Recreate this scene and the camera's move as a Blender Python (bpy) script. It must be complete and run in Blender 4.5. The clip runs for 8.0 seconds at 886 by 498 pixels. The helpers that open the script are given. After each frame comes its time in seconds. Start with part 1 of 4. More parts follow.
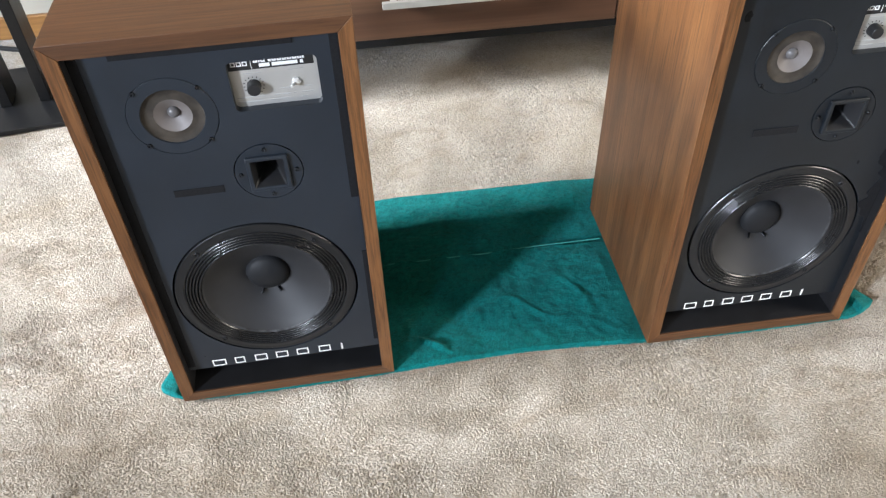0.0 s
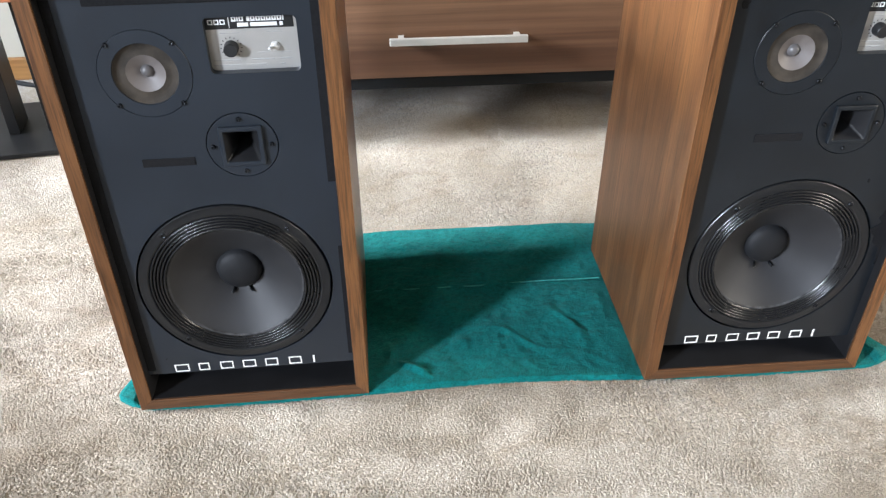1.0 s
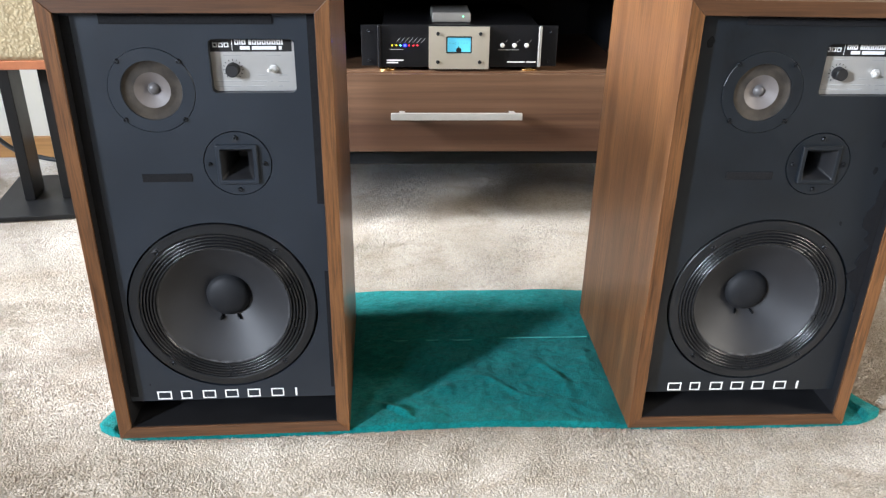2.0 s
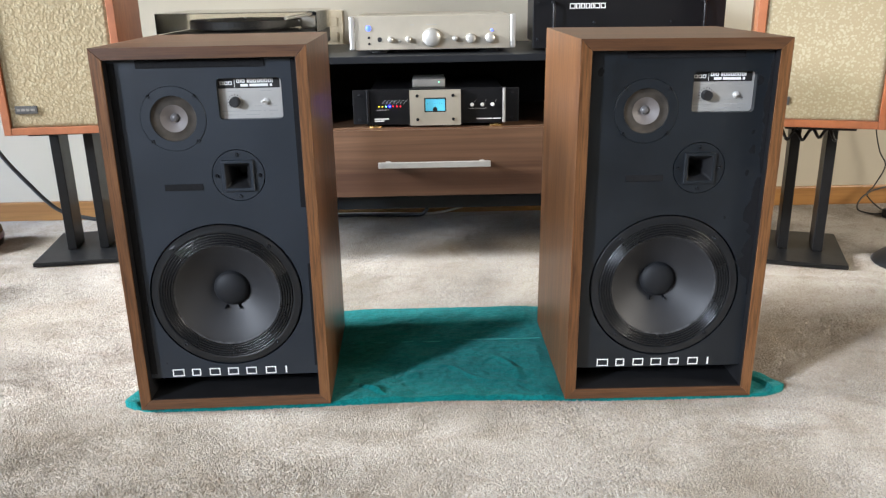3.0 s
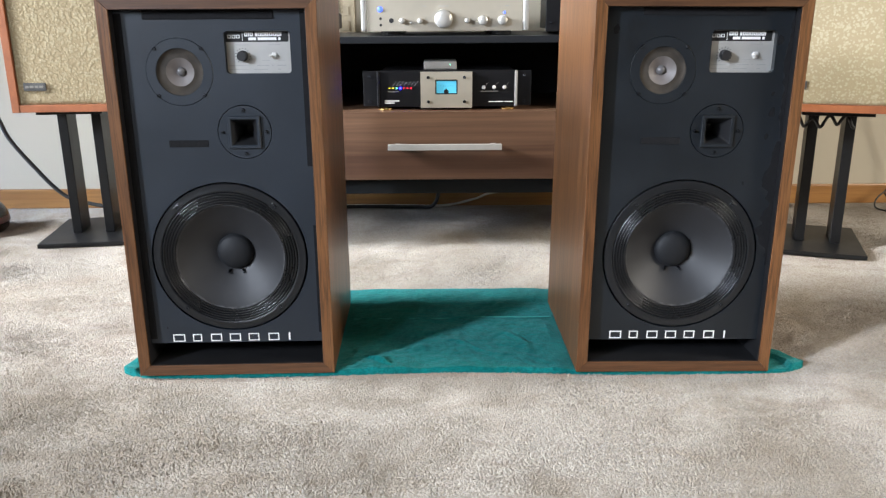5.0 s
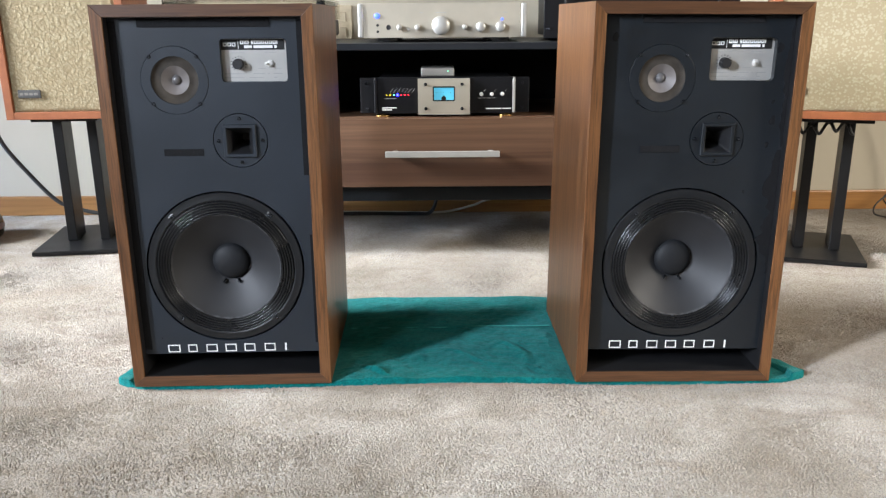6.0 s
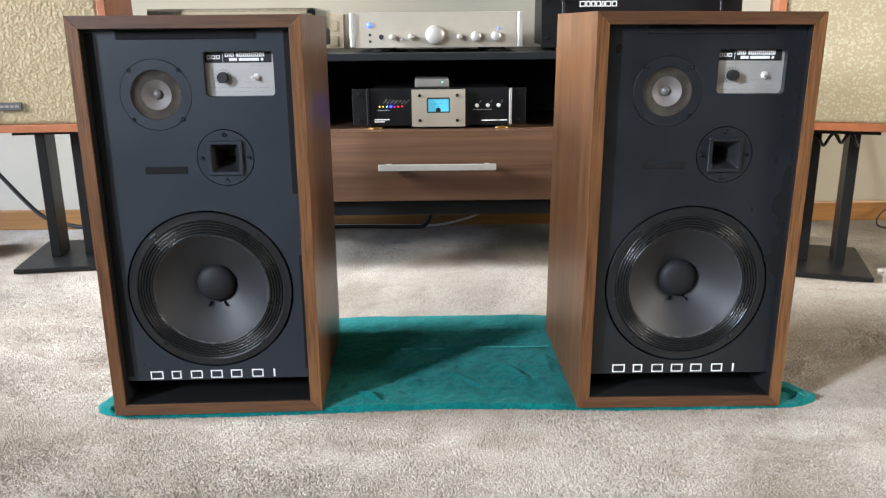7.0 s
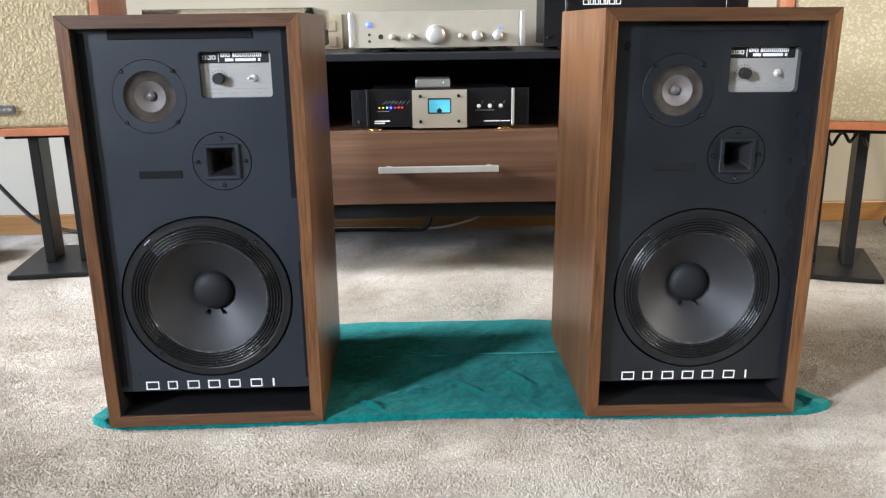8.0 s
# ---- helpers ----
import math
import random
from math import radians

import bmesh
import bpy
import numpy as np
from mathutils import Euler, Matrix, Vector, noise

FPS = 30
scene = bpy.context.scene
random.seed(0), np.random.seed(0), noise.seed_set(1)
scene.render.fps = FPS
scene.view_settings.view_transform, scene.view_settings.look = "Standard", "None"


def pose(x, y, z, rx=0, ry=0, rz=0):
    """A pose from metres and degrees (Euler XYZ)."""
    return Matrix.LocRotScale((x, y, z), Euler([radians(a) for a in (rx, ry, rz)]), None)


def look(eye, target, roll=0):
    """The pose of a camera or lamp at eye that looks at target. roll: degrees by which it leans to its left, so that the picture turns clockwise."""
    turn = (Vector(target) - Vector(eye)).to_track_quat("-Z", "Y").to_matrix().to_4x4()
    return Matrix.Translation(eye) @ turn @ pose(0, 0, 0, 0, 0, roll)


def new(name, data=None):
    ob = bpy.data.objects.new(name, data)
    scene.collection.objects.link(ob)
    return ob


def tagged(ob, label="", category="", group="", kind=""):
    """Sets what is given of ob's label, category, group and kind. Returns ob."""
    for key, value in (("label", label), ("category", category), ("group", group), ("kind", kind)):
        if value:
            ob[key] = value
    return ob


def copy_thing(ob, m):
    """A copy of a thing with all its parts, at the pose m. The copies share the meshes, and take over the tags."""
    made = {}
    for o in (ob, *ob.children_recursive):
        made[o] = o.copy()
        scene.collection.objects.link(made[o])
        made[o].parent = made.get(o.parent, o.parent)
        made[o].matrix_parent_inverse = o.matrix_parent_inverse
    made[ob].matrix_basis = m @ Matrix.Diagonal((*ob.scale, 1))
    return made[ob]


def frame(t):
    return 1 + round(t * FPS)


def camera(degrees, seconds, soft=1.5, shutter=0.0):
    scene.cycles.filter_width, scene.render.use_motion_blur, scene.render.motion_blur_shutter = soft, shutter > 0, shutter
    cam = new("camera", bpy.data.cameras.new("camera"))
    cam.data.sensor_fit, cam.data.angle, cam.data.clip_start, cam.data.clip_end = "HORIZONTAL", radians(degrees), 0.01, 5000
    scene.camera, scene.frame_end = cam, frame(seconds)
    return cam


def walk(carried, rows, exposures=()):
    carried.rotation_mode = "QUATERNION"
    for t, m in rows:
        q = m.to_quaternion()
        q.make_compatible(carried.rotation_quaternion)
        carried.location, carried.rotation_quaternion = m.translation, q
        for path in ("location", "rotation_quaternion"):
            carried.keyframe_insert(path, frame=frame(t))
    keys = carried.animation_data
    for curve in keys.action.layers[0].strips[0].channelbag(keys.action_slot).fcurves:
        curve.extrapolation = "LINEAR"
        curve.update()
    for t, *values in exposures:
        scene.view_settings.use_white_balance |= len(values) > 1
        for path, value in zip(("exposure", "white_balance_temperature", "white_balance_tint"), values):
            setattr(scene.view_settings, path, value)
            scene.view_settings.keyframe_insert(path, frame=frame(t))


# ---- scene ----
cam = camera(58.1, 8.0, soft=1.3)
PATH = [
    (0, (-0.236, -0.803, 1.049), (-0.093, 0.636, -0.334), -2.4),
    (0.5, (-0.23, -0.863, 0.996), (-0.105, 0.655, -0.301), -1.0),
    (1, (-0.187, -0.861, 0.882), (-0.079, 0.769, -0.271), -0.5),
    (1.5, (-0.171, -0.884, 0.814), (-0.065, 0.87, -0.142), 0.3),
    (1.7, (-0.165, -0.902, 0.791), (-0.070, 0.881, -0.110), 0.7),
    (2.8, (-0.073, -1.227, 0.739), (-0.038, 0.655, 0.065), -0.7),
    (2.9, (-0.056, -1.256, 0.717), (-0.036, 0.642, 0.089), -0.9),
    (3, (-0.053, -1.274, 0.721), (-0.029, 0.624, 0.092), -1.0),
    (3.5, (-0.026, -1.29, 0.638), (-0.024, 0.632, 0.083), -1.6),
    (4, (-0.044, -1.275, 0.607), (-0.053, 0.645, 0.047), -0.9),
    (4.5, (-0.053, -1.271, 0.61), (-0.055, 0.646, 0.04), -0.5),
    (6, (-0.055, -1.256, 0.616), (-0.046, 0.664, 0.057), -0.4),
    (6.5, (-0.056, -1.231, 0.624), (-0.038, 0.693, 0.077), -0.4),
    (7, (-0.057, -1.192, 0.622), (-0.033, 0.732, 0.078), -0.5),
    (7.5, (-0.058, -1.162, 0.618), (-0.03, 0.763, 0.076), -0.6),
    (8, (-0.064, -1.154, 0.618), (-0.037, 0.771, 0.076), -0.8),
]
EXPOSURES = [(0, 0.17), (0.8, 0.19), (1.5, 0.36), (1.7, 0.34), (2.8, 0.05), (4.7, 0.01), (8, 0.05)]
walk(cam, [(t, look(eye, target, roll)) for t, eye, target, roll in PATH], EXPOSURES)

# ---- world, windows' and added fill light, exposure ----
world = bpy.data.worlds.new("sky")
scene.world = world
world.use_nodes = True
wn = world.node_tree.nodes
sky = wn.new("ShaderNodeTexSky")
sky.sky_type, sky.sun_disc = "NISHITA", False
sky.sun_elevation, sky.sun_rotation = radians(38), radians(200)
wn["Background"].inputs["Strength"].default_value = 0.12
world.node_tree.links.new(sky.outputs[0], wn["Background"].inputs["Color"])
scene.view_settings.exposure = 0.0


def area_lamp(name, centre, target, size_y, size_z, watts, color, spread):
    lamp = bpy.data.lights.new(name, "AREA")
    lamp.shape, lamp.size, lamp.size_y = "RECTANGLE", size_y, size_z
    lamp.energy, lamp.color, lamp.spread = watts, color, radians(spread)
    ob = new(name, lamp)
    ob.matrix_world = look(centre, target)
    return ob


DAYLIGHT = (0.815, 0.90, 1.045)
area_lamp("window_daylight", (-3.42, -2.77, 1.95), (1.9, -0.1, 0.0), 0.36, 0.8, 66, DAYLIGHT, 66)
area_lamp("window_daylight", (-3.42, 0.1, 1.65), (0.7, 0.85, 0.0), 0.5, 1.1, 48, (0.85, 0.90, 0.97), 46)
# narrow low lamp, added unseen to whiten the lower left wall
area_lamp("window_daylight", (-3.42, 0.72, 0.5), (-1.2, 1.3, 0.06), 0.4, 0.7, 7.0, (0.66, 0.86, 1.25), 36)
# unseen warm fill, added to lift the dark right-hand side
area_lamp("window_daylight", (3.11, -0.75, 1.35), (1.0, 0.6, 0.0), 0.9, 1.0, 23, (1.0, 0.93, 0.83), 70)
area_lamp("window_daylight", (-2.1, -3.62, 1.6), (1.1, 0.3, 0.0), 0.5, 1.1, 7, DAYLIGHT, 70)

# ---- materials ----


def material(name, rough=0.5, metal=0.0, spec=0.5):
    m = bpy.data.materials.new(name)
    m.use_nodes = True
    b = m.node_tree.nodes["Principled BSDF"]
    b.inputs["Roughness"].default_value, b.inputs["Metallic"].default_value = rough, metal
    b.inputs["Specular IOR Level"].default_value = spec
    return m, m.node_tree.nodes, m.node_tree.links, b


def coords(n, l, scale):
    tc, mp = n.new("ShaderNodeTexCoord"), n.new("ShaderNodeMapping")
    mp.inputs["Scale"].default_value = scale
    l.new(tc.outputs["Object"], mp.inputs["Vector"])
    return mp.outputs[0]


def noise_node(n, l, vec, scale, detail=4, rough=0.55, distort=0.0):
    t = n.new("ShaderNodeTexNoise")
    t.inputs["Scale"].default_value, t.inputs["Detail"].default_value = scale, detail
    t.inputs["Roughness"].default_value, t.inputs["Distortion"].default_value = rough, distort
    l.new(vec, t.inputs["Vector"])
    return t.outputs["Fac"]


def ramp(n, l, fac, stops):
    r = n.new("ShaderNodeValToRGB")
    e = r.color_ramp.elements
    e[0].position, e[0].color = stops[0][0], (*stops[0][1], 1)
    e[1].position, e[1].color = stops[-1][0], (*stops[-1][1], 1)
    for p, c in stops[1:-1]:
        e.new(p).color = (*c, 1)
    l.new(fac, r.inputs[0])
    return r.outputs[0]


def mix(n, l, a, b, fac, mode="MIX"):
    x = n.new("ShaderNodeMix")
    x.data_type, x.blend_type = "RGBA", mode
    for sock, v in ((x.inputs[6], a), (x.inputs[7], b)):
        if isinstance(v, tuple):
            sock.default_value = (*v, 1)
        else:
            l.new(v, sock)
    if isinstance(fac, float):
        x.inputs[0].default_value = fac
    else:
        l.new(fac, x.inputs[0])
    return x.outputs[2]


def bump(n, l, b, height, strength, dist):
    u = n.new("ShaderNodeBump")
    u.inputs["Strength"].default_value, u.inputs["Distance"].default_value = strength, dist
    l.new(height, u.inputs["Height"])
    l.new(u.outputs[0], b.inputs["Normal"])


def plain(name, color, rough=0.5, metal=0.0, spec=0.5, var=0.15, scale=40, bumps=0.0):
    """A painted, moulded or metal surface with slight mottling."""
    m, n, l, b = material(name, rough, metal, spec)
    v = coords(n, l, (1, 1, 1))
    f = noise_node(n, l, v, scale)
    dark = tuple(c * (1 - var) for c in color)
    light = tuple(min(1, c * (1 + var)) for c in color)
    l.new(ramp(n, l, f, [(0.3, dark), (0.7, light)]), b.inputs["Base Color"])
    g = noise_node(n, l, v, scale * 0.3)
    r = n.new("ShaderNodeMapRange")
    r.inputs["To Min"].default_value, r.inputs["To Max"].default_value = rough * 0.85, min(1, rough * 1.15)
    l.new(g, r.inputs["Value"])
    l.new(r.outputs[0], b.inputs["Roughness"])
    if bumps:
        bump(n, l, b, noise_node(n, l, v, scale * 6, 3), bumps, 0.001)
    return m


def glow(name, color, strength):
    m, n, l, b = material(name, 0.4)
    b.inputs["Base Color"].default_value = (*color, 1)
    b.inputs["Emission Color"].default_value = (*color, 1)
    b.inputs["Emission Strength"].default_value = strength
    return m


def wood(name, grain, dark, mid, light, rough=0.45, band=0.5, fine=1.0):
    """Veneer; grain is the scale along x, y, z: small along the fibres."""
    m, n, l, b = material(name, rough)
    v = coords(n, l, grain)
    wide = noise_node(n, l, v, 0.35, 3, 0.5, 0.6)
    thin = noise_node(n, l, v, 2.2 * fine, 5, 0.7, 0.3)
    base = ramp(n, l, wide, [(0.38, mid), (0.62, light)])
    col = mix(n, l, base, dark, ramp(n, l, thin, [(0.42, (0, 0, 0)), (0.66, (band, band, band))]))
    l.new(col, b.inputs["Base Color"])
    bump(n, l, b, thin, 0.12, 0.0006)
    return m


WALNUT_UP = wood("walnut_veneer_upright", (55, 55, 2.2), (0.041, 0.0158, 0.0054), (0.11, 0.044, 0.015), (0.178, 0.0765, 0.0265), 0.4, 0.9, 2.2)
WALNUT_ACROSS = wood("walnut_veneer_across", (2.2, 55, 55), (0.040, 0.016, 0.0064), (0.086, 0.036, 0.014), (0.128, 0.0575, 0.0232), 0.45, 0.85, 1.8)
DRAWER_WOOD = wood("drawer_walnut_laminate", (0.7, 20, 36), (0.034, 0.0152, 0.0082), (0.066, 0.031, 0.0175), (0.172, 0.095, 0.054), 0.4, 0.5, 0.8)
OAK = wood("oak_baseboard", (2, 40, 60), (0.15, 0.06, 0.015), (0.27, 0.125, 0.034), (0.35, 0.17, 0.05), 0.4, 0.4)
TEAK = wood("oiled_teak_frame", (8, 40, 8), (0.14, 0.045, 0.018), (0.27, 0.088, 0.035), (0.34, 0.12, 0.048), 0.45, 0.4)


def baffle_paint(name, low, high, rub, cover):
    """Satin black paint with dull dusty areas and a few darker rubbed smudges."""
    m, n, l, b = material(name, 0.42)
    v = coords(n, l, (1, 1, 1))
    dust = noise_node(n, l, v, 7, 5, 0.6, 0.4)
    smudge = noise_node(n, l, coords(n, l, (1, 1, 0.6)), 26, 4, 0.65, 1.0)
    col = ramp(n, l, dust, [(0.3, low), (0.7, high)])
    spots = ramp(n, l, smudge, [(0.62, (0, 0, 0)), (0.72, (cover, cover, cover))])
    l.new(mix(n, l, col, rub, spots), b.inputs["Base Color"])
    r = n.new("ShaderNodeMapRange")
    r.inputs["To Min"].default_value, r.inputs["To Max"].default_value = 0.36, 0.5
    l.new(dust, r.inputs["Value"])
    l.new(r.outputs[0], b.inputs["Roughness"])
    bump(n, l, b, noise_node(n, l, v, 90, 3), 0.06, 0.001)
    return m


# one black paint in two tones: uneven window sheen put into the colour
LIT_BAFFLE = baffle_paint("black_baffle_paint_lit_tone", (0.0106, 0.015, 0.0212), (0.0138, 0.0193, 0.0273), (0.009, 0.011, 0.0145), 0.3)
# darker for less sheen on the right; the smudges are its own
SHADED_BAFFLE = baffle_paint("scuffed_black_baffle_paint_shaded_tone", (0.0048, 0.007, 0.0096), (0.0084, 0.0118, 0.0157), (0.003, 0.0038, 0.005), 0.75)
BLACK = plain("matt_black_plastic", (0.008, 0.008, 0.009), 0.5, 0, 0.5, 0.2)
BASKET = plain("black_basket_enamel", (0.0085, 0.0095, 0.011), 0.33, 0, 0.5, 0.15)
DARK_FELT = plain("black_hook_or_shade_felt", (0.009, 0.009, 0.01), 0.9, 0, 0.2, 0.3, 300, 0.5)
CONE = plain("woofer_paper_cone", (0.0185, 0.019, 0.021), 0.54, 0, 0.45, 0.2, 14, 0.12)
WORN = plain("worn_cone_edge", (0.035, 0.035, 0.037), 0.6, 0, 0.4, 0.75, 90, 0.4)
DUST_CAP = plain("woofer_dust_cap", (0.0095, 0.0103, 0.012), 0.62, 0, 0.3, 0.15, 60, 0.3)
SURROUND = plain("doped_cloth_surround", (0.009, 0.0095, 0.0105), 0.27, 0, 0.5, 0.2, 50)
STEEL = plain("dark_steel_screw", (0.03, 0.032, 0.036), 0.4, 1.0)
SILVER = plain("brushed_silver_plate", (0.52, 0.51, 0.485), 0.38, 0.55, 0.5, 0.06, 30)
CHAMPAGNE = plain("champagne_aluminium", (0.47, 0.428, 0.35), 0.36, 0.5, 0.5, 0.05, 20)
BRIGHT = plain("polished_aluminium", (0.78, 0.77, 0.74), 0.32, 0.45, 0.5, 0.04)
SATIN = plain("satin_aluminium", (0.5, 0.49, 0.46), 0.36, 0.6, 0.5, 0.04)
WHITE_INK = plain("white_ink", (0.8, 0.8, 0.78), 0.5, 0, 0.3, 0.03)
BLACK_INK = plain("black_ink", (0.015, 0.015, 0.015), 0.4, 0, 0.4, 0.1)
GREY_INK = plain("grey_ink", (0.4, 0.4, 0.39), 0.5, 0, 0.3, 0.1)
TWEETER_PAPER = plain("aged_tweeter_paper", (0.036, 0.029, 0.022), 0.8, 0, 0.3, 0.6, 45, 0.4)
TWEETER_CONE = plain("grey_tweeter_cone", (0.135, 0.118, 0.11), 0.55, 0, 0.5, 0.1, 60)
DOME = plain("tweeter_dome", (0.1, 0.095, 0.095), 0.35, 0, 0.5, 0.1)
STAND_BLACK = plain("black_powder_coat", (0.006, 0.006, 0.0065), 0.42, 0, 0.32, 0.15, 60, 0.1)
FURN_BLACK = plain("black_laminate", (0.007, 0.008, 0.010), 0.45, 0, 0.3, 0.15, 20)
AMP_BLACK = plain("black_anodised_aluminium", (0.005, 0.005, 0.006), 0.4, 0.0, 0.3, 0.15, 20)
GOLD = plain("brass_foot", (0.75, 0.5, 0.2), 0.25, 1.0, 0.5, 0.05)
RUBBER = plain("black_cable_rubber", (0.014, 0.014, 0.014), 0.5, 0, 0.5, 0.1)
WHITE_CABLE = plain("white_cable_sheath", (0.62, 0.61, 0.58), 0.45, 0, 0.5, 0.05)
WALL = plain("cream_wall_paint", (0.415, 0.372, 0.29), 0.75, 0, 0.3, 0.03, 3, 0.1)
CEILING = plain("pale_ceiling_paint", (0.76, 0.69, 0.54), 0.85, 0, 0.2, 0.02, 4, 0.2)
LED_BLUE = glow("blue_led", (0.001, 0.0015, 1.0), 220)
LED_BLUE_SOFT = glow("blue_lamp", (0.06, 0.12, 1.0), 2.2)
LED_RED = glow("red_led", (1.0, 0.008, 0.03), 1.5)
LED_YELLOW = glow("yellow_led", (0.8, 0.6, 0.01), 1.0)
LED_GREEN = glow("green_led", (0.2, 1.0, 0.5), 3)
SCREEN = glow("lit_meter_screen", (0.08, 0.42, 0.6), 0.6)


def clear_plastic():
    m, n, l, b = material("clear_acrylic", 0.06)
    n.remove(b)
    t, g, x = n.new("ShaderNodeBsdfTransparent"), n.new("ShaderNodeBsdfGlossy"), n.new("ShaderNodeMixShader")
    fr = n.new("ShaderNodeFresnel")
    fr.inputs["IOR"].default_value = 1.3
    t.inputs["Color"].default_value = (0.96, 0.95, 0.92, 1)
    g.inputs["Roughness"].default_value = 0.08
    l.new(fr.outputs[0], x.inputs[0])
    l.new(t.outputs[0], x.inputs[1])
    l.new(g.outputs[0], x.inputs[2])
    l.new(x.outputs[0], n["Material Output"].inputs["Surface"])
    return m


ACRYLIC = clear_plastic()


def carpet_material():
    m, n, l, b = material("beige_cut_pile_carpet", 0.95, 0, 0.15)
    v = coords(n, l, (1, 1, 1))
    patch = noise_node(n, l, v, 2.6, 6, 0.62, 0.8)
    mid = noise_node(n, l, v, 28, 3, 0.6)
    tuft = noise_node(n, l, v, 260, 3, 0.7)
    col = ramp(n, l, patch, [(0.32, (0.295, 0.243, 0.181)), (0.68, (0.445, 0.396, 0.333))])
    step = noise_node(n, l, coords(n, l, (1.0, 1.7, 1.0)), 5.5, 3, 0.6, 1.4)
    col = mix(n, l, col, (0.26, 0.207, 0.147), ramp(n, l, step, [(0.52, (0, 0, 0)), (0.66, (0.55, 0.55, 0.55))]))
    col = mix(n, l, col, (0.235, 0.193, 0.148), ramp(n, l, mid, [(0.5, (0, 0, 0)), (0.8, (0.35, 0.35, 0.35))]))
    col = mix(n, l, col, (0.205, 0.17, 0.13), ramp(n, l, tuft, [(0.5, (0, 0, 0)), (0.75, (0.2, 0.2, 0.2))]))
    geo = n.new("ShaderNodeNewGeometry")
    col = mix(n, l, col, ramp(n, l, geo.outputs["Random Per Island"], [(0.0, (0.74, 0.72, 0.70)), (0.6, (0.98, 0.98, 0.98)), (1.0, (1, 1, 1))]), 1.0, "MULTIPLY")
    l.new(col, b.inputs["Base Color"])
    b.inputs["Sheen Weight"].default_value = 0.25
    hgt = n.new("ShaderNodeMath")
    hgt.operation = "MULTIPLY_ADD"
    hgt.inputs[1].default_value = 0.6
    l.new(mid, hgt.inputs[0])
    l.new(tuft, hgt.inputs[2])
    bump(n, l, b, hgt.outputs[0], 0.6, 0.005)
    return m


CARPET = carpet_material()


def towel_material():
    m, n, l, b = material("green_terry_cloth", 0.95, 0, 0.1)
    v = coords(n, l, (1, 1, 1))
    loops = noise_node(n, l, v, 420, 2, 0.6)
    worn = noise_node(n, l, v, 14, 4, 0.6)
    col = ramp(n, l, worn, [(0.3, (0.0, 0.102, 0.1)), (0.7, (0.004, 0.178, 0.174))])
    clump = noise_node(n, l, v, 110, 3, 0.65)
    col = mix(n, l, col, (0.0, 0.035, 0.032), ramp(n, l, clump, [(0.46, (0, 0, 0)), (0.7, (0.55, 0.55, 0.55))]))
    col = mix(n, l, col, (0.0, 0.03, 0.027), ramp(n, l, loops, [(0.45, (0, 0, 0)), (0.75, (0.6, 0.6, 0.6))]))
    l.new(col, b.inputs["Base Color"])
    b.inputs["Sheen Weight"].default_value = 0.2
    b.inputs["Sheen Tint"].default_value = (0.3, 0.9, 0.85, 1)
    both = n.new("ShaderNodeMath")
    both.operation = "ADD"
    l.new(loops, both.inputs[0])
    l.new(clump, both.inputs[1])
    bump(n, l, b, both.outputs[0], 0.55, 0.003)
    return m


TOWEL = towel_material()


def grille_material():
    m, n, l, b = material("cream_nubby_grille_cloth", 0.9, 0, 0.2)
    v = coords(n, l, (1, 1, 1))
    vor = n.new("ShaderNodeTexVoronoi")
    vor.feature = "SMOOTH_F1"
    vor.inputs["Scale"].default_value, vor.inputs["Smoothness"].default_value = 150, 0.6
    warp = n.new("ShaderNodeMixRGB")
    warp.inputs[0].default_value = 0.012
    l.new(v, warp.inputs[1])
    jit = n.new("ShaderNodeTexNoise")
    jit.inputs["Scale"].default_value = 60
    l.new(v, jit.inputs["Vector"])
    l.new(jit.outputs["Color"], warp.inputs[2])
    l.new(warp.outputs[0], vor.inputs["Vector"])
    big = noise_node(n, l, v, 55, 3, 0.6)
    nubs = n.new("ShaderNodeMath")
    nubs.operation = "SUBTRACT"
    l.new(big, nubs.inputs[0])
    l.new(vor.outputs["Distance"], nubs.inputs[1])
    nub = nubs.outputs[0]
    weave = noise_node(n, l, v, 500, 2)
    col = ramp(n, l, nub, [(0.0, (0.275, 0.222, 0.135)), (0.2, (0.325, 0.275, 0.178)), (0.45, (0.365, 0.318, 0.212))])
    col = mix(n, l, col, (0.23, 0.178, 0.105), ramp(n, l, weave, [(0.5, (0, 0, 0)), (0.8, (0.3, 0.3, 0.3))]))
    l.new(col, b.inputs["Base Color"])
    bump(n, l, b, nub, 0.3, 0.004)
    return m


GRILLE = grille_material()

# ---- mesh helpers ----


def part(name, bm, mat, parent=None, label="", at=None, smooth=False):
    me = bpy.data.meshes.new(name)
    bmesh.ops.recalc_face_normals(bm, faces=bm.faces)
    if smooth:
        for f in bm.faces:
            f.smooth = True
    bm.to_mesh(me)
    bm.free()
    me.materials.append(mat)
    ob = new(name, me)
    if parent:
        ob.parent = parent
    if at:
        ob.matrix_basis = at if isinstance(at, Matrix) else Matrix.Translation(at)
    if label:
        tagged(ob, label)
    return ob


def thing(name, label, category, at=None, group="", kind=""):
    ob = new(name)
    ob.empty_display_size = 0.05
    if at:
        ob.matrix_basis = at
    return tagged(ob, label, category, group, kind)


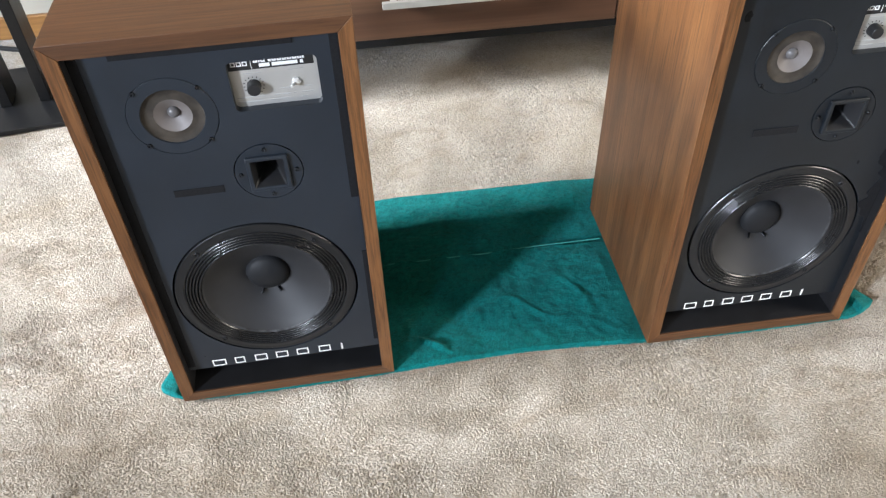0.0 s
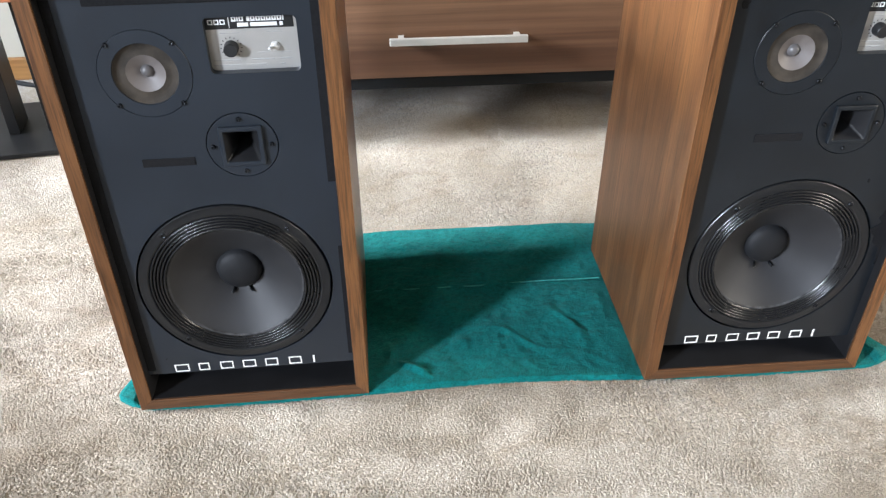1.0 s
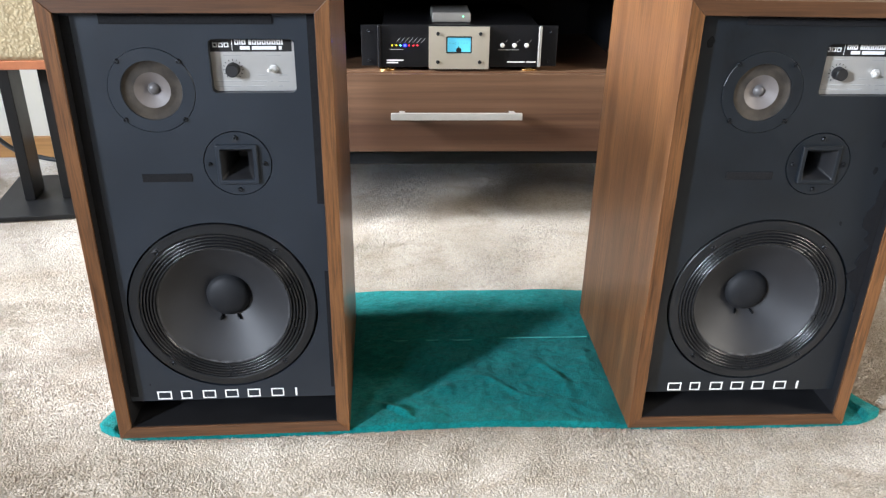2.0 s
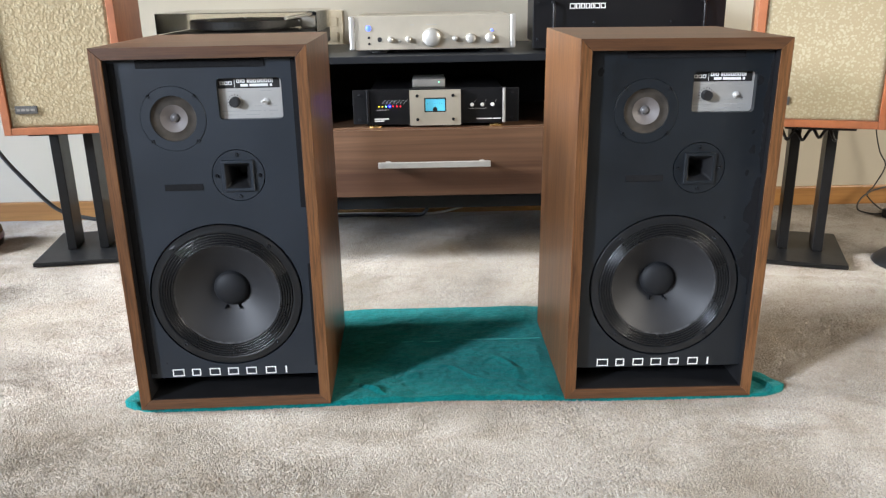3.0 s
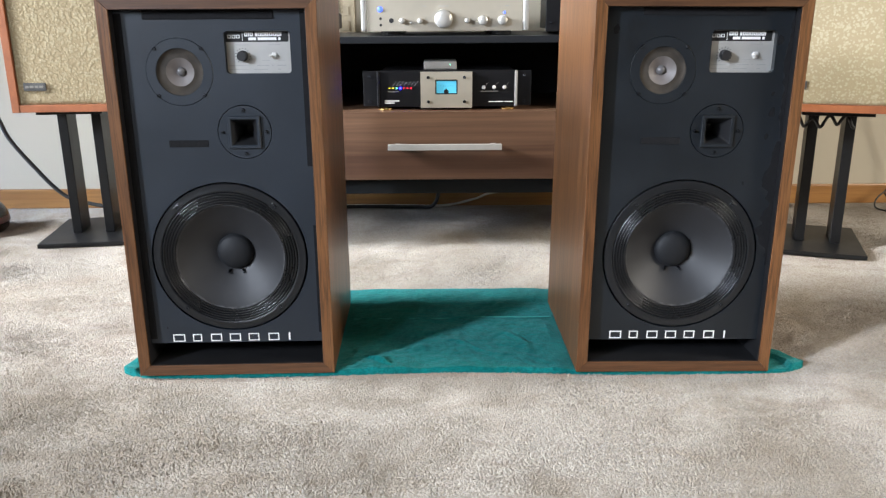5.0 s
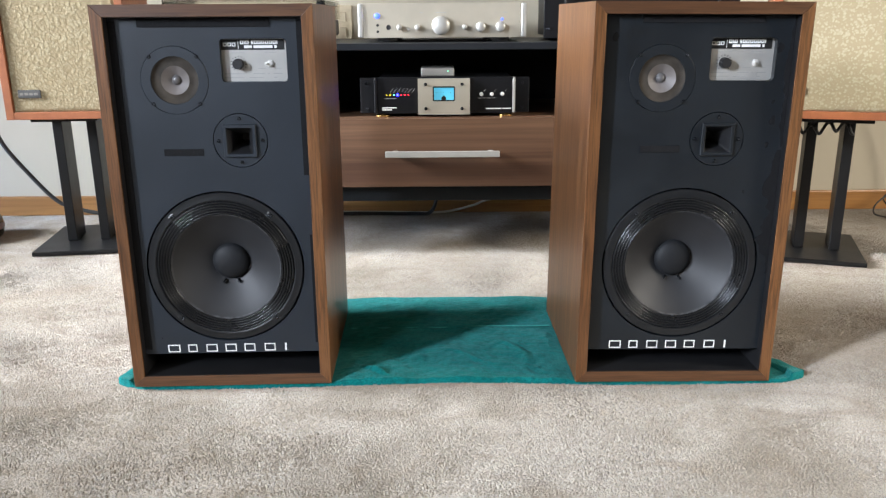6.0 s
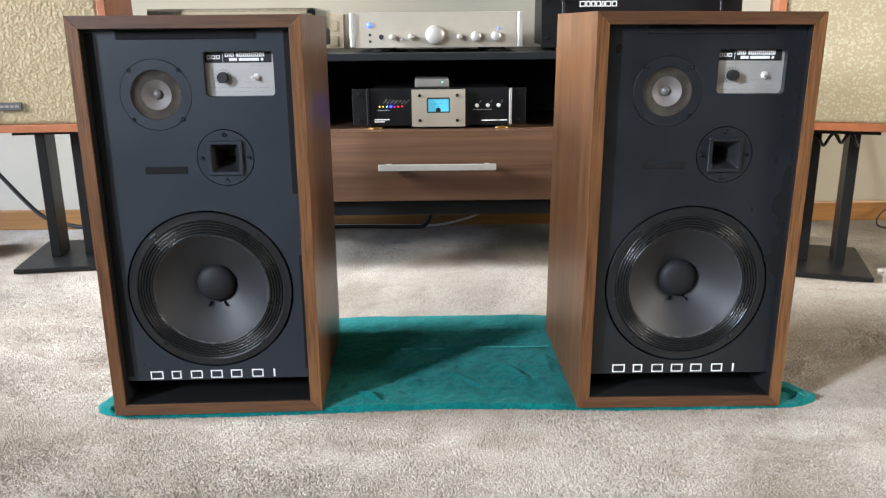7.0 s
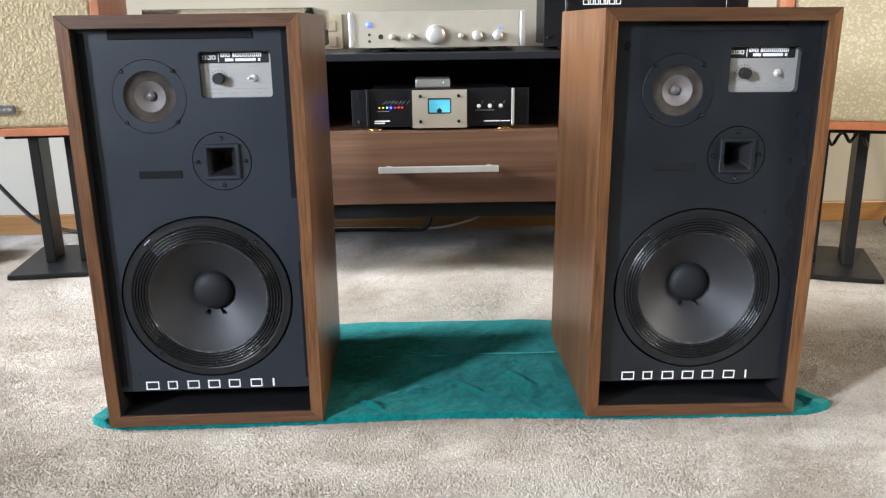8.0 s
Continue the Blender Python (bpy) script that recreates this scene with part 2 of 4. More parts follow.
def box(x0, x1, y0, y1, z0, z1, bevel=0.0, seg=2, bm=None):
    bm = bm or bmesh.new()
    r = bmesh.ops.create_cube(bm, size=1, matrix=Matrix.Translation(((x0 + x1) / 2, (y0 + y1) / 2, (z0 + z1) / 2)) @ Matrix.Diagonal((x1 - x0, y1 - y0, z1 - z0, 1)))
    if bevel:
        edges = list({e for v in r["verts"] for e in v.link_edges})
        bmesh.ops.bevel(bm, geom=edges, offset=bevel, segments=seg, affect="EDGES", profile=0.5)
    return bm


def lathe(profile, seg=64, bm=None, close=False):
    """Turn a profile of (radius, depth along +y) round the y axis."""
    bm = bm or bmesh.new()
    rings = []
    for r, d in profile:
        if r < 1e-6:
            rings.append([bm.verts.new((0, d, 0))])
        else:
            rings.append([bm.verts.new((r * math.cos(2 * math.pi * i / seg), d, r * math.sin(2 * math.pi * i / seg))) for i in range(seg)])
    for a, b in zip(rings, rings[1:]):
        for i in range(seg):
            j = (i + 1) % seg
            if len(a) == 1 and len(b) > 1:
                bm.faces.new((a[0], b[i], b[j]))
            elif len(b) == 1 and len(a) > 1:
                bm.faces.new((a[i], a[j], b[0]))
            elif len(a) > 1:
                bm.faces.new((a[i], a[j], b[j], b[i]))
    return bm


def lathe_up(profile, seg, at):
    """The same about an upright axis that stands at a point; profile of (radius, height)."""
    bm = lathe(profile, seg)
    bm.transform(Matrix.Translation(at) @ Matrix.Rotation(radians(90), 4, "X"))
    return bm


def tube(points, radius, seg=8):
    """A round cable through the points, smoothed."""
    pts = [Vector(p) for p in points]
    fine = []
    for i in range(len(pts) - 1):
        p0, p1, p2, p3 = pts[max(i - 1, 0)], pts[i], pts[i + 1], pts[min(i + 2, len(pts) - 1)]
        for k in range(6):
            u = k / 6
            fine.append(0.5 * (2 * p1 + (p2 - p0) * u + (2 * p0 - 5 * p1 + 4 * p2 - p3) * u * u + (3 * p1 - p0 - 3 * p2 + p3) * u ** 3))
    fine.append(pts[-1])
    bm = bmesh.new()
    rings = []
    for i, p in enumerate(fine):
        d = (fine[min(i + 1, len(fine) - 1)] - fine[max(i - 1, 0)]).normalized()
        s = d.orthogonal().normalized() if i == 0 else (s - d * s.dot(d)).normalized()
        t = d.cross(s)
        rings.append([bm.verts.new(p + radius * (math.cos(2 * math.pi * k / seg) * s + math.sin(2 * math.pi * k / seg) * t)) for k in range(seg)])
    for a, b in zip(rings, rings[1:]):
        for k in range(seg):
            bm.faces.new((a[k], a[(k + 1) % seg], b[(k + 1) % seg], b[k]))
    bm.faces.new(rings[0])
    bm.faces.new(rings[-1])
    return bm


def sheet_with_holes(x0, x1, z0, z1, y, depth, holes):
    """A panel that faces -y, with loops of (x, z) cut through it and the cut edges running back."""
    bm = bmesh.new()
    loops = [[(x0, z0), (x1, z0), (x1, z1), (x0, z1)]] + holes
    edges, sides = [], []
    for loop in loops:
        vs = [bm.verts.new((x, y, z)) for x, z in loop]
        es = [bm.edges.new((vs[i], vs[(i + 1) % len(vs)])) for i in range(len(vs))]
        edges += es
        sides.append(vs)
    bmesh.ops.triangle_fill(bm, use_beauty=True, edges=edges)
    for vs in sides:
        back = [bm.verts.new((v.co.x, y + depth, v.co.z)) for v in vs]
        for i in range(len(vs)):
            j = (i + 1) % len(vs)
            bm.faces.new((vs[i], vs[j], back[j], back[i]))
    return bm


def prism(pts, y0, y1, gap=0.0001):
    """An outline of (x, z) run from y0 to y1, shrunk by a hair so that mitred neighbours show a joint."""
    bm = bmesh.new()
    cx, cz = sum(p[0] for p in pts) / len(pts), sum(p[1] for p in pts) / len(pts)
    pts = [(x - math.copysign(gap, x - cx), z - math.copysign(gap, z - cz)) for x, z in pts]
    a = [bm.verts.new((x, y0, z)) for x, z in pts]
    b = [bm.verts.new((x, y1, z)) for x, z in pts]
    k = len(pts)
    bm.faces.new(a)
    bm.faces.new(b)
    for i in range(k):
        bm.faces.new((a[i], a[(i + 1) % k], b[(i + 1) % k], b[i]))
    bmesh.ops.recalc_face_normals(bm, faces=bm.faces)
    bmesh.ops.bevel(bm, geom=list(bm.edges), offset=0.0004, segments=2, affect="EDGES", profile=0.5)
    return bm


def circle(cx, cz, r, seg=64):
    return [(cx + r * math.cos(2 * math.pi * i / seg), cz + r * math.sin(2 * math.pi * i / seg)) for i in range(seg)]


def rounded(x0, x1, z0, z1, r, seg=5):
    out = []
    for cx, cz, a in ((x1 - r, z1 - r, 0), (x0 + r, z1 - r, 90), (x0 + r, z0 + r, 180), (x1 - r, z0 + r, 270)):
        out += [(cx + r * math.cos(radians(a + 90 * k / seg)), cz + r * math.sin(radians(a + 90 * k / seg))) for k in range(seg + 1)]
    return out


# ---- the room ----
WALL_Y, LEFT, RIGHT, BACK, TOP = 1.30, -3.5, 3.2, -3.7, 2.5


def build_room():
    tagged(part("ceiling", box(LEFT, RIGHT, BACK, WALL_Y, TOP, TOP + 0.1), CEILING), "plain pale painted ceiling", "ceiling", kind="structure")
    tagged(part("wall_north", box(LEFT, RIGHT, WALL_Y, WALL_Y + 0.12, 0, TOP), WALL), "cream painted wall behind the equipment", "wall", kind="structure")
    bm = bmesh.new()
    panes = [(-2.4, -1.8, 0.95, 2.25)]
    xs = [LEFT, -2.4, -1.8, RIGHT]
    for a in (0, 2):
        box(xs[a], xs[a + 1], BACK - 0.12, BACK, 0, TOP, bm=bm)
    for x0, x1, z0, z1 in panes:
        box(x0, x1, BACK - 0.12, BACK, 0, z0, bm=bm)
        box(x0, x1, BACK - 0.12, BACK, z1, TOP, bm=bm)
    tagged(part("wall_south", bm, WALL), "cream painted wall with one unseen window", "wall", kind="structure")
    for k, (x0, x1, z0, z1) in enumerate(panes):
        w = thing("window_%d" % (k + 4), "unseen white framed window in the cream wall", "window", kind="structure")
        f = bmesh.new()
        for a in ((x0, x0 + 0.04, z0, z1), (x1 - 0.04, x1, z0, z1), (x0 + 0.04, x1 - 0.04, z0, z0 + 0.04), (x0 + 0.04, x1 - 0.04, z1 - 0.04, z1)):
            box(a[0], a[1], BACK - 0.1, BACK - 0.06, a[2], a[3], bm=f)
        part("window_frame", f, CEILING, w)
    # unseen east window, added to hold the fill lamp
    bm = bmesh.new()
    y0, y1, z0, z1 = -1.25, -0.25, 0.8, 1.9
    for a in ((BACK - 0.12, y0, 0, TOP), (y1, WALL_Y + 0.12, 0, TOP), (y0, y1, 0, z0), (y0, y1, z1, TOP)):
        box(RIGHT, RIGHT + 0.12, *a, bm=bm)
    tagged(part("wall_east", bm, WALL), "cream painted wall with one unseen window", "wall", kind="structure")
    w = thing("window_5", "unseen white framed window in the cream wall", "window", kind="structure")
    f = bmesh.new()
    for a in ((y0, y0 + 0.05, z0, z1), (y1 - 0.05, y1, z0, z1), (y0 + 0.05, y1 - 0.05, z0, z0 + 0.05), (y0 + 0.05, y1 - 0.05, z1 - 0.05, z1)):
        box(RIGHT + 0.05, RIGHT + 0.1, *a, bm=f)
    part("window_frame", f, CEILING, w)
    # the window wall: two openings, and an unseen low third added for its light
    holes = [(-3.12, -2.42, 1.45, 2.42), (-0.25, 0.45, 1.05, 2.25), (0.5, 0.95, 0.12, 0.9)]
    bm = bmesh.new()
    x0, x1 = LEFT - 0.12, LEFT
    ys = [BACK - 0.12] + [y for h in holes for y in h[:2]] + [WALL_Y + 0.12]
    for i in (0, 2, 4, 6):
        box(x0, x1, ys[i], ys[i + 1], 0, TOP, bm=bm)
    for y0, y1, z0, z1 in holes:
        box(x0, x1, y0, y1, 0, z0, bm=bm)
        box(x0, x1, y0, y1, z1, TOP, bm=bm)
    tagged(part("wall_west", bm, WALL), "cream painted wall with three unseen windows, the low one added", "wall", kind="structure")
    for k, (y0, y1, z0, z1) in enumerate(holes):
        w = thing("window_%d" % (k + 1), "unseen white framed window in the cream wall", "window", kind="structure")
        f = bmesh.new()
        for a in ((y0, y0 + 0.05, z0, z1), (y1 - 0.05, y1, z0, z1), (y0 + 0.05, y1 - 0.05, z0, z0 + 0.05), (y0 + 0.05, y1 - 0.05, z1 - 0.05, z1)):
            box(x0 + 0.02, x0 + 0.07, a[0], a[1], a[2], a[3], bm=f)
        part("window_frame", f, CEILING, w)
        part("window_sill", box(x1 - 0.05, x1 + 0.04, y0 - 0.03, y1 + 0.03, z0 - 0.03, z0 - 0.003, 0.004), CEILING, w)
    tagged(part("baseboard", box(LEFT, RIGHT, WALL_Y - 0.014, WALL_Y - 0.001, 0, 0.064, 0.004), OAK), "varnished oak baseboard along the wall", "baseboard", kind="structure")


build_room()


def build_carpet():
    bm = bmesh.new()
    bmesh.ops.create_grid(bm, x_segments=2, y_segments=2, size=0.5, matrix=Matrix.Translation(((LEFT + RIGHT) / 2, (BACK + WALL_Y) / 2, 0)) @ Matrix.Diagonal((RIGHT - LEFT, WALL_Y - BACK, 1, 1)))
    fl = tagged(part("floor", bm, CARPET), "beige cut-pile carpet with soft footprints", "carpet", kind="structure")
    # cut pile: small leaning tufts, fine in the stretch before the cabinet and coarser beyond it
    pile("pile", fl, 0.0034, True)
    pile("pile", fl, 0.0085, False)


def pile(name, parent, step, inner):
    rng = np.random.default_rng(7)
    if inner:
        gx, gy = np.meshgrid(np.arange(-1.75, 1.75, step), np.arange(-0.55, 1.28, step))
    else:
        gx, gy = np.meshgrid(np.arange(LEFT, RIGHT, step), np.arange(BACK, 1.28, step))
    px, py = gx.ravel(), gy.ravel()
    px, py = px + rng.uniform(-0.5, 0.5, px.size) * step, py + rng.uniform(-0.5, 0.5, py.size) * step
    keep = (np.abs(px) < 0.75 + 0.75 * (py + 0.85)) & (np.abs(px) < 1.75) & (py > -0.55)
    if inner:
        keep &= ~((px > -0.56) & (px < 0.5) & (py > 0.02) & (py < 0.44))
    else:
        keep = ~keep
    px, py = px[keep], py[keep]
    n, size = px.size, step / 0.0034

    def waves(k, seed):
        r = np.random.default_rng(seed)
        out = np.zeros(n)
        for q in range(14):
            a, f = r.uniform(0, 2 * np.pi), k * r.uniform(0.5, 2.0)
            out += np.sin(f * (px * np.cos(a) + py * np.sin(a)) + r.uniform(0, 6.3) + 1.5 * np.sin(f * 0.6 * (py * np.cos(a) - px * np.sin(a)) + r.uniform(0, 6.3)))
        return out / 3.7

    ang = 1.2 * waves(9, 1) + rng.normal(0, 0.9, n) + np.pi
    lean = size * (0.0019 + 0.0012 * waves(14, 2)) * rng.uniform(0.3, 1.5, n)
    high = size * np.clip(0.0023 + 0.0005 * rng.normal(0, 1, n) + 0.0006 * waves(40, 3), 0.0009, 0.007)
    rad = step * rng.uniform(0.6, 0.95, n)
    rot = rng.uniform(0, 2 * np.pi, n)
    co = np.zeros((n, 4, 3))
    for k in range(3):
        a = rot + k * 2 * np.pi / 3
        co[:, k, 0], co[:, k, 1], co[:, k, 2] = px + rad * np.cos(a), py + rad * np.sin(a), 0.0
    co[:, 3, 0], co[:, 3, 1], co[:, 3, 2] = px + lean * np.cos(ang), py + lean * np.sin(ang), high
    tri = [(0, 1, 3), (1, 2, 3), (2, 0, 3)]
    faces = (np.arange(n)[:, None, None] * 4 + np.array(tri)[None]).reshape(-1, 3)
    me = bpy.data.meshes.new(name)
    me.vertices.add(n * 4)
    me.vertices.foreach_set("co", co.ravel())
    me.loops.add(faces.size)
    me.loops.foreach_set("vertex_index", faces.ravel().astype(np.int32))
    me.polygons.add(len(faces))
    me.polygons.foreach_set("loop_start", np.arange(0, faces.size, 3, dtype=np.int32))
    me.polygons.foreach_set("use_smooth", np.ones(len(faces), dtype=bool))
    me.update()
    me.validate()
    me.materials.append(CARPET)
    ob = new(name, me)
    ob.parent = parent
    tagged(ob, "short beige carpet tufts", kind="stuff")


build_carpet()


def build_towel():
    """A thin cloth laid under both cabinets, folded once, with wrinkles and a rolled hem."""
    bm = bmesh.new()
    nx, ny = 300, 230
    x0, x1, y0, y1 = -0.62, 0.585, 0.006, 0.443
    grid = []
    for j in range(ny + 1):
        row = []
        for i in range(nx + 1):
            u, v = i / nx, j / ny
            x, y = x0 + (x1 - x0) * u, y0 + (y1 - y0) * v
            # uneven edges and rounded corners
            wob = noise.noise(Vector((x * 3.1, 0.3, 5)))
            y += (1 - v) * (0.007 * wob + 0.012 * math.exp(-((x + 0.03) / 0.16) ** 2)) + v * 0.008 * wob
            edge = min(u, 1 - u) * (x1 - x0)
            if edge < 0.06:
                y += (0.5 - v) * 2 * 0.022 * (1 - edge / 0.06) ** 2
            # the sides run in under the cabinets
            x += (1 - 2 * u) * 0.08 * min(1.0, max(0.0, (y - 0.035) / 0.1)) ** 1.2
            x += 0.008 * noise.noise(Vector((0.7, y * 6, 2)))
            free = min(1.0, max(0.0, (x + 0.25) / 0.04)) * min(1.0, max(0.0, (0.182 - x) / 0.03))
            h = 0.006
            w = 0.005 * noise.noise(Vector((x * 12, y * 9, 1))) + 0.003 * noise.noise(Vector((x * 31, y * 24, 4))) + 0.0018 * noise.noise(Vector((x * 70, y * 60, 9))) + 0.0010 * noise.noise(Vector((x * 170, y * 150, 3)))
            ridge = 0.009 * math.exp(-((y - 0.045 + 0.7 * (x + 0.17)) / 0.006) ** 2) * math.exp(-((x + 0.17) / 0.022) ** 2)
            ridge += 0.0035 * math.exp(-((x - 0.09 + 0.3 * (y - 0.12) + 0.01 * math.sin(y * 40)) / 0.008) ** 2) * math.exp(-((y - 0.13) / 0.06) ** 2)
            ridge += 0.003 * math.exp(-((y - 0.11 + 0.5 * (x - 0.0) + 0.012 * math.sin(x * 50)) / 0.007) ** 2) * math.exp(-((x - 0.01) / 0.06) ** 2)
            hem = y - 0.255 - 0.008 * noise.noise(Vector((x * 4, 1, 1))) - 0.02 * (x - 0.17) * 0.3
            ridge += 0.0028 * math.exp(-(hem / 0.0018) ** 2)
            step = 0.004 / (1 + math.exp(hem / 0.0012))
            h += free * (w * min(1, (0.46 - y) / 0.08) + ridge + 0.002) + step * (0.4 + 0.6 * free) + (0.006 + 0.008 * noise.noise(Vector((x * 25, y * 25, 7))) if not free and edge < 0.03 else 0)
            row.append(bm.verts.new((x, y, max(h, 0.004))))
        grid.append(row)
    for j in range(ny):
        for i in range(nx):
            bm.faces.new((grid[j][i], grid[j][i + 1], grid[j + 1][i + 1], grid[j + 1][i]))
    rim = [grid[0][i] for i in range(nx + 1)] + [grid[j][nx] for j in range(1, ny + 1)] + [grid[ny][i] for i in range(nx - 1, -1, -1)] + [grid[j][0] for j in range(ny - 1, 0, -1)]
    low = [bm.verts.new((v.co.x, v.co.y, -0.002)) for v in rim]
    for i in range(len(rim)):
        j = (i + 1) % len(rim)
        bm.faces.new((rim[i], low[i], low[j], rim[j]))
    cloth = part("towel", bm, TOWEL, smooth=True)
    line = [(x, 0.2555 + 0.003 * math.sin(x * 11) + 0.006 * (x - 0.17), 0.0118 + 0.0006 * math.sin(x * 37)) for x in np.linspace(-0.235, 0.168, 24)]
    part("hem", tube(line, 0.0014, 6), plain("pale_hem_thread", (0.04, 0.26, 0.24), 0.9, 0, 0.1, 0.3, 200), cloth, "pale stitched hem line", smooth=True)
    tagged(cloth, "dark green terry towel spread on the carpet under both cabinets", "towel")


build_towel()

# ---- the pair of floor loudspeakers ----
HW, HT, DP, TH = 0.168, 0.628, 0.35, 0.0185   # half width, height, depth, panel thickness
FACE = 0.018                                  # the baffle stands back this far
Z_BASE = 0.009


def screw(parent, x, z, y, r=0.0032):
    ob = part("screw", lathe([(0, -0.0012), (r * 0.35, -0.0008), (r * 0.4, -0.0022), (r * 0.85, -0.002), (r, 0.0005)], 14), STEEL, parent, at=(x, y, z), smooth=True)
    return ob


def plain_marks(name, parent, spans, z, hgt, y, mat, stroke=0.0):
    """A row of plain bars or hollow blocks in place of lettering."""
    for x0, x1 in spans:
        bm = bmesh.new()
        if stroke and x1 - x0 > 3 * stroke:
            box(x0, x1, y - 0.0006, y, z + hgt - stroke, z + hgt, bm=bm)
            box(x0, x1, y - 0.0006, y, z, z + stroke, bm=bm)
            box(x0, x0 + stroke, y - 0.0006, y, z + stroke, z + hgt - stroke, bm=bm)
            box(x1 - stroke, x1, y - 0.0006, y, z + stroke, z + hgt - stroke, bm=bm)
        else:
            box(x0, x1, y - 0.0006, y, z, z + hgt, bm=bm)
        part(name, bm, mat, parent)


def ragged_patch(parent, edge, z0, z1, narrow, wide, seed):
    """A thin ragged strip, hook tape and glue or edge shade, that runs down from z1 to z0 beside an edge."""
    bm = bmesh.new()
    side = -1 if edge > 0 else 1
    count = max(6, int((z1 - z0) / 0.003))
    outer, inner = [], []
    for k in range(count + 1):
        z = z0 + (z1 - z0) * k / count
        f = 0.5 + 0.9 * noise.noise(Vector((seed, z * 22, 0))) + 0.5 * noise.noise(Vector((seed, z * 90, 3)))
        taper = min(1.0, 4 * k / count, 4 * (count - k) / count)
        w = max(0.001, (narrow + (wide - narrow) * min(1.0, max(0.0, f))) * (0.3 + 0.7 * taper))
        outer.append((edge, z))
        inner.append((edge + side * w, z))
    front = [[bm.verts.new((x, FACE - 0.0008, z)) for x, z in row] for row in (outer, inner)]
    back = [bm.verts.new((x, FACE + 0.0004, z)) for x, z in inner]
    for k in range(count):
        bm.faces.new((front[0][k], front[0][k + 1], front[1][k + 1], front[1][k]))
        bm.faces.new((front[1][k], front[1][k + 1], back[k + 1], back[k]))
    part("hook_or_shade_strip", bm, DARK_FELT, parent, "ragged black strip of torn hook tape or edge shade")


def smudge(parent, x, z, r, seed):
    """A flat, uneven spot of old glue on the baffle."""
    rim = [(r * (0.7 + 0.5 * noise.noise(Vector((seed, 1.3 * math.cos(a), 1.3 * math.sin(a))))), a) for a in np.linspace(0, 2 * math.pi, 20, endpoint=False)]
    bm = bmesh.new()
    mid = bm.verts.new((x, FACE - 0.0006, z))
    ring = [bm.verts.new((x + q * math.cos(a), FACE - 0.0003, z + 1.5 * q * math.sin(a))) for q, a in rim]
    for k in range(20):
        bm.faces.new((mid, ring[k], ring[(k + 1) % 20]))
    part("glue_spot", bm, DARK_FELT, parent)


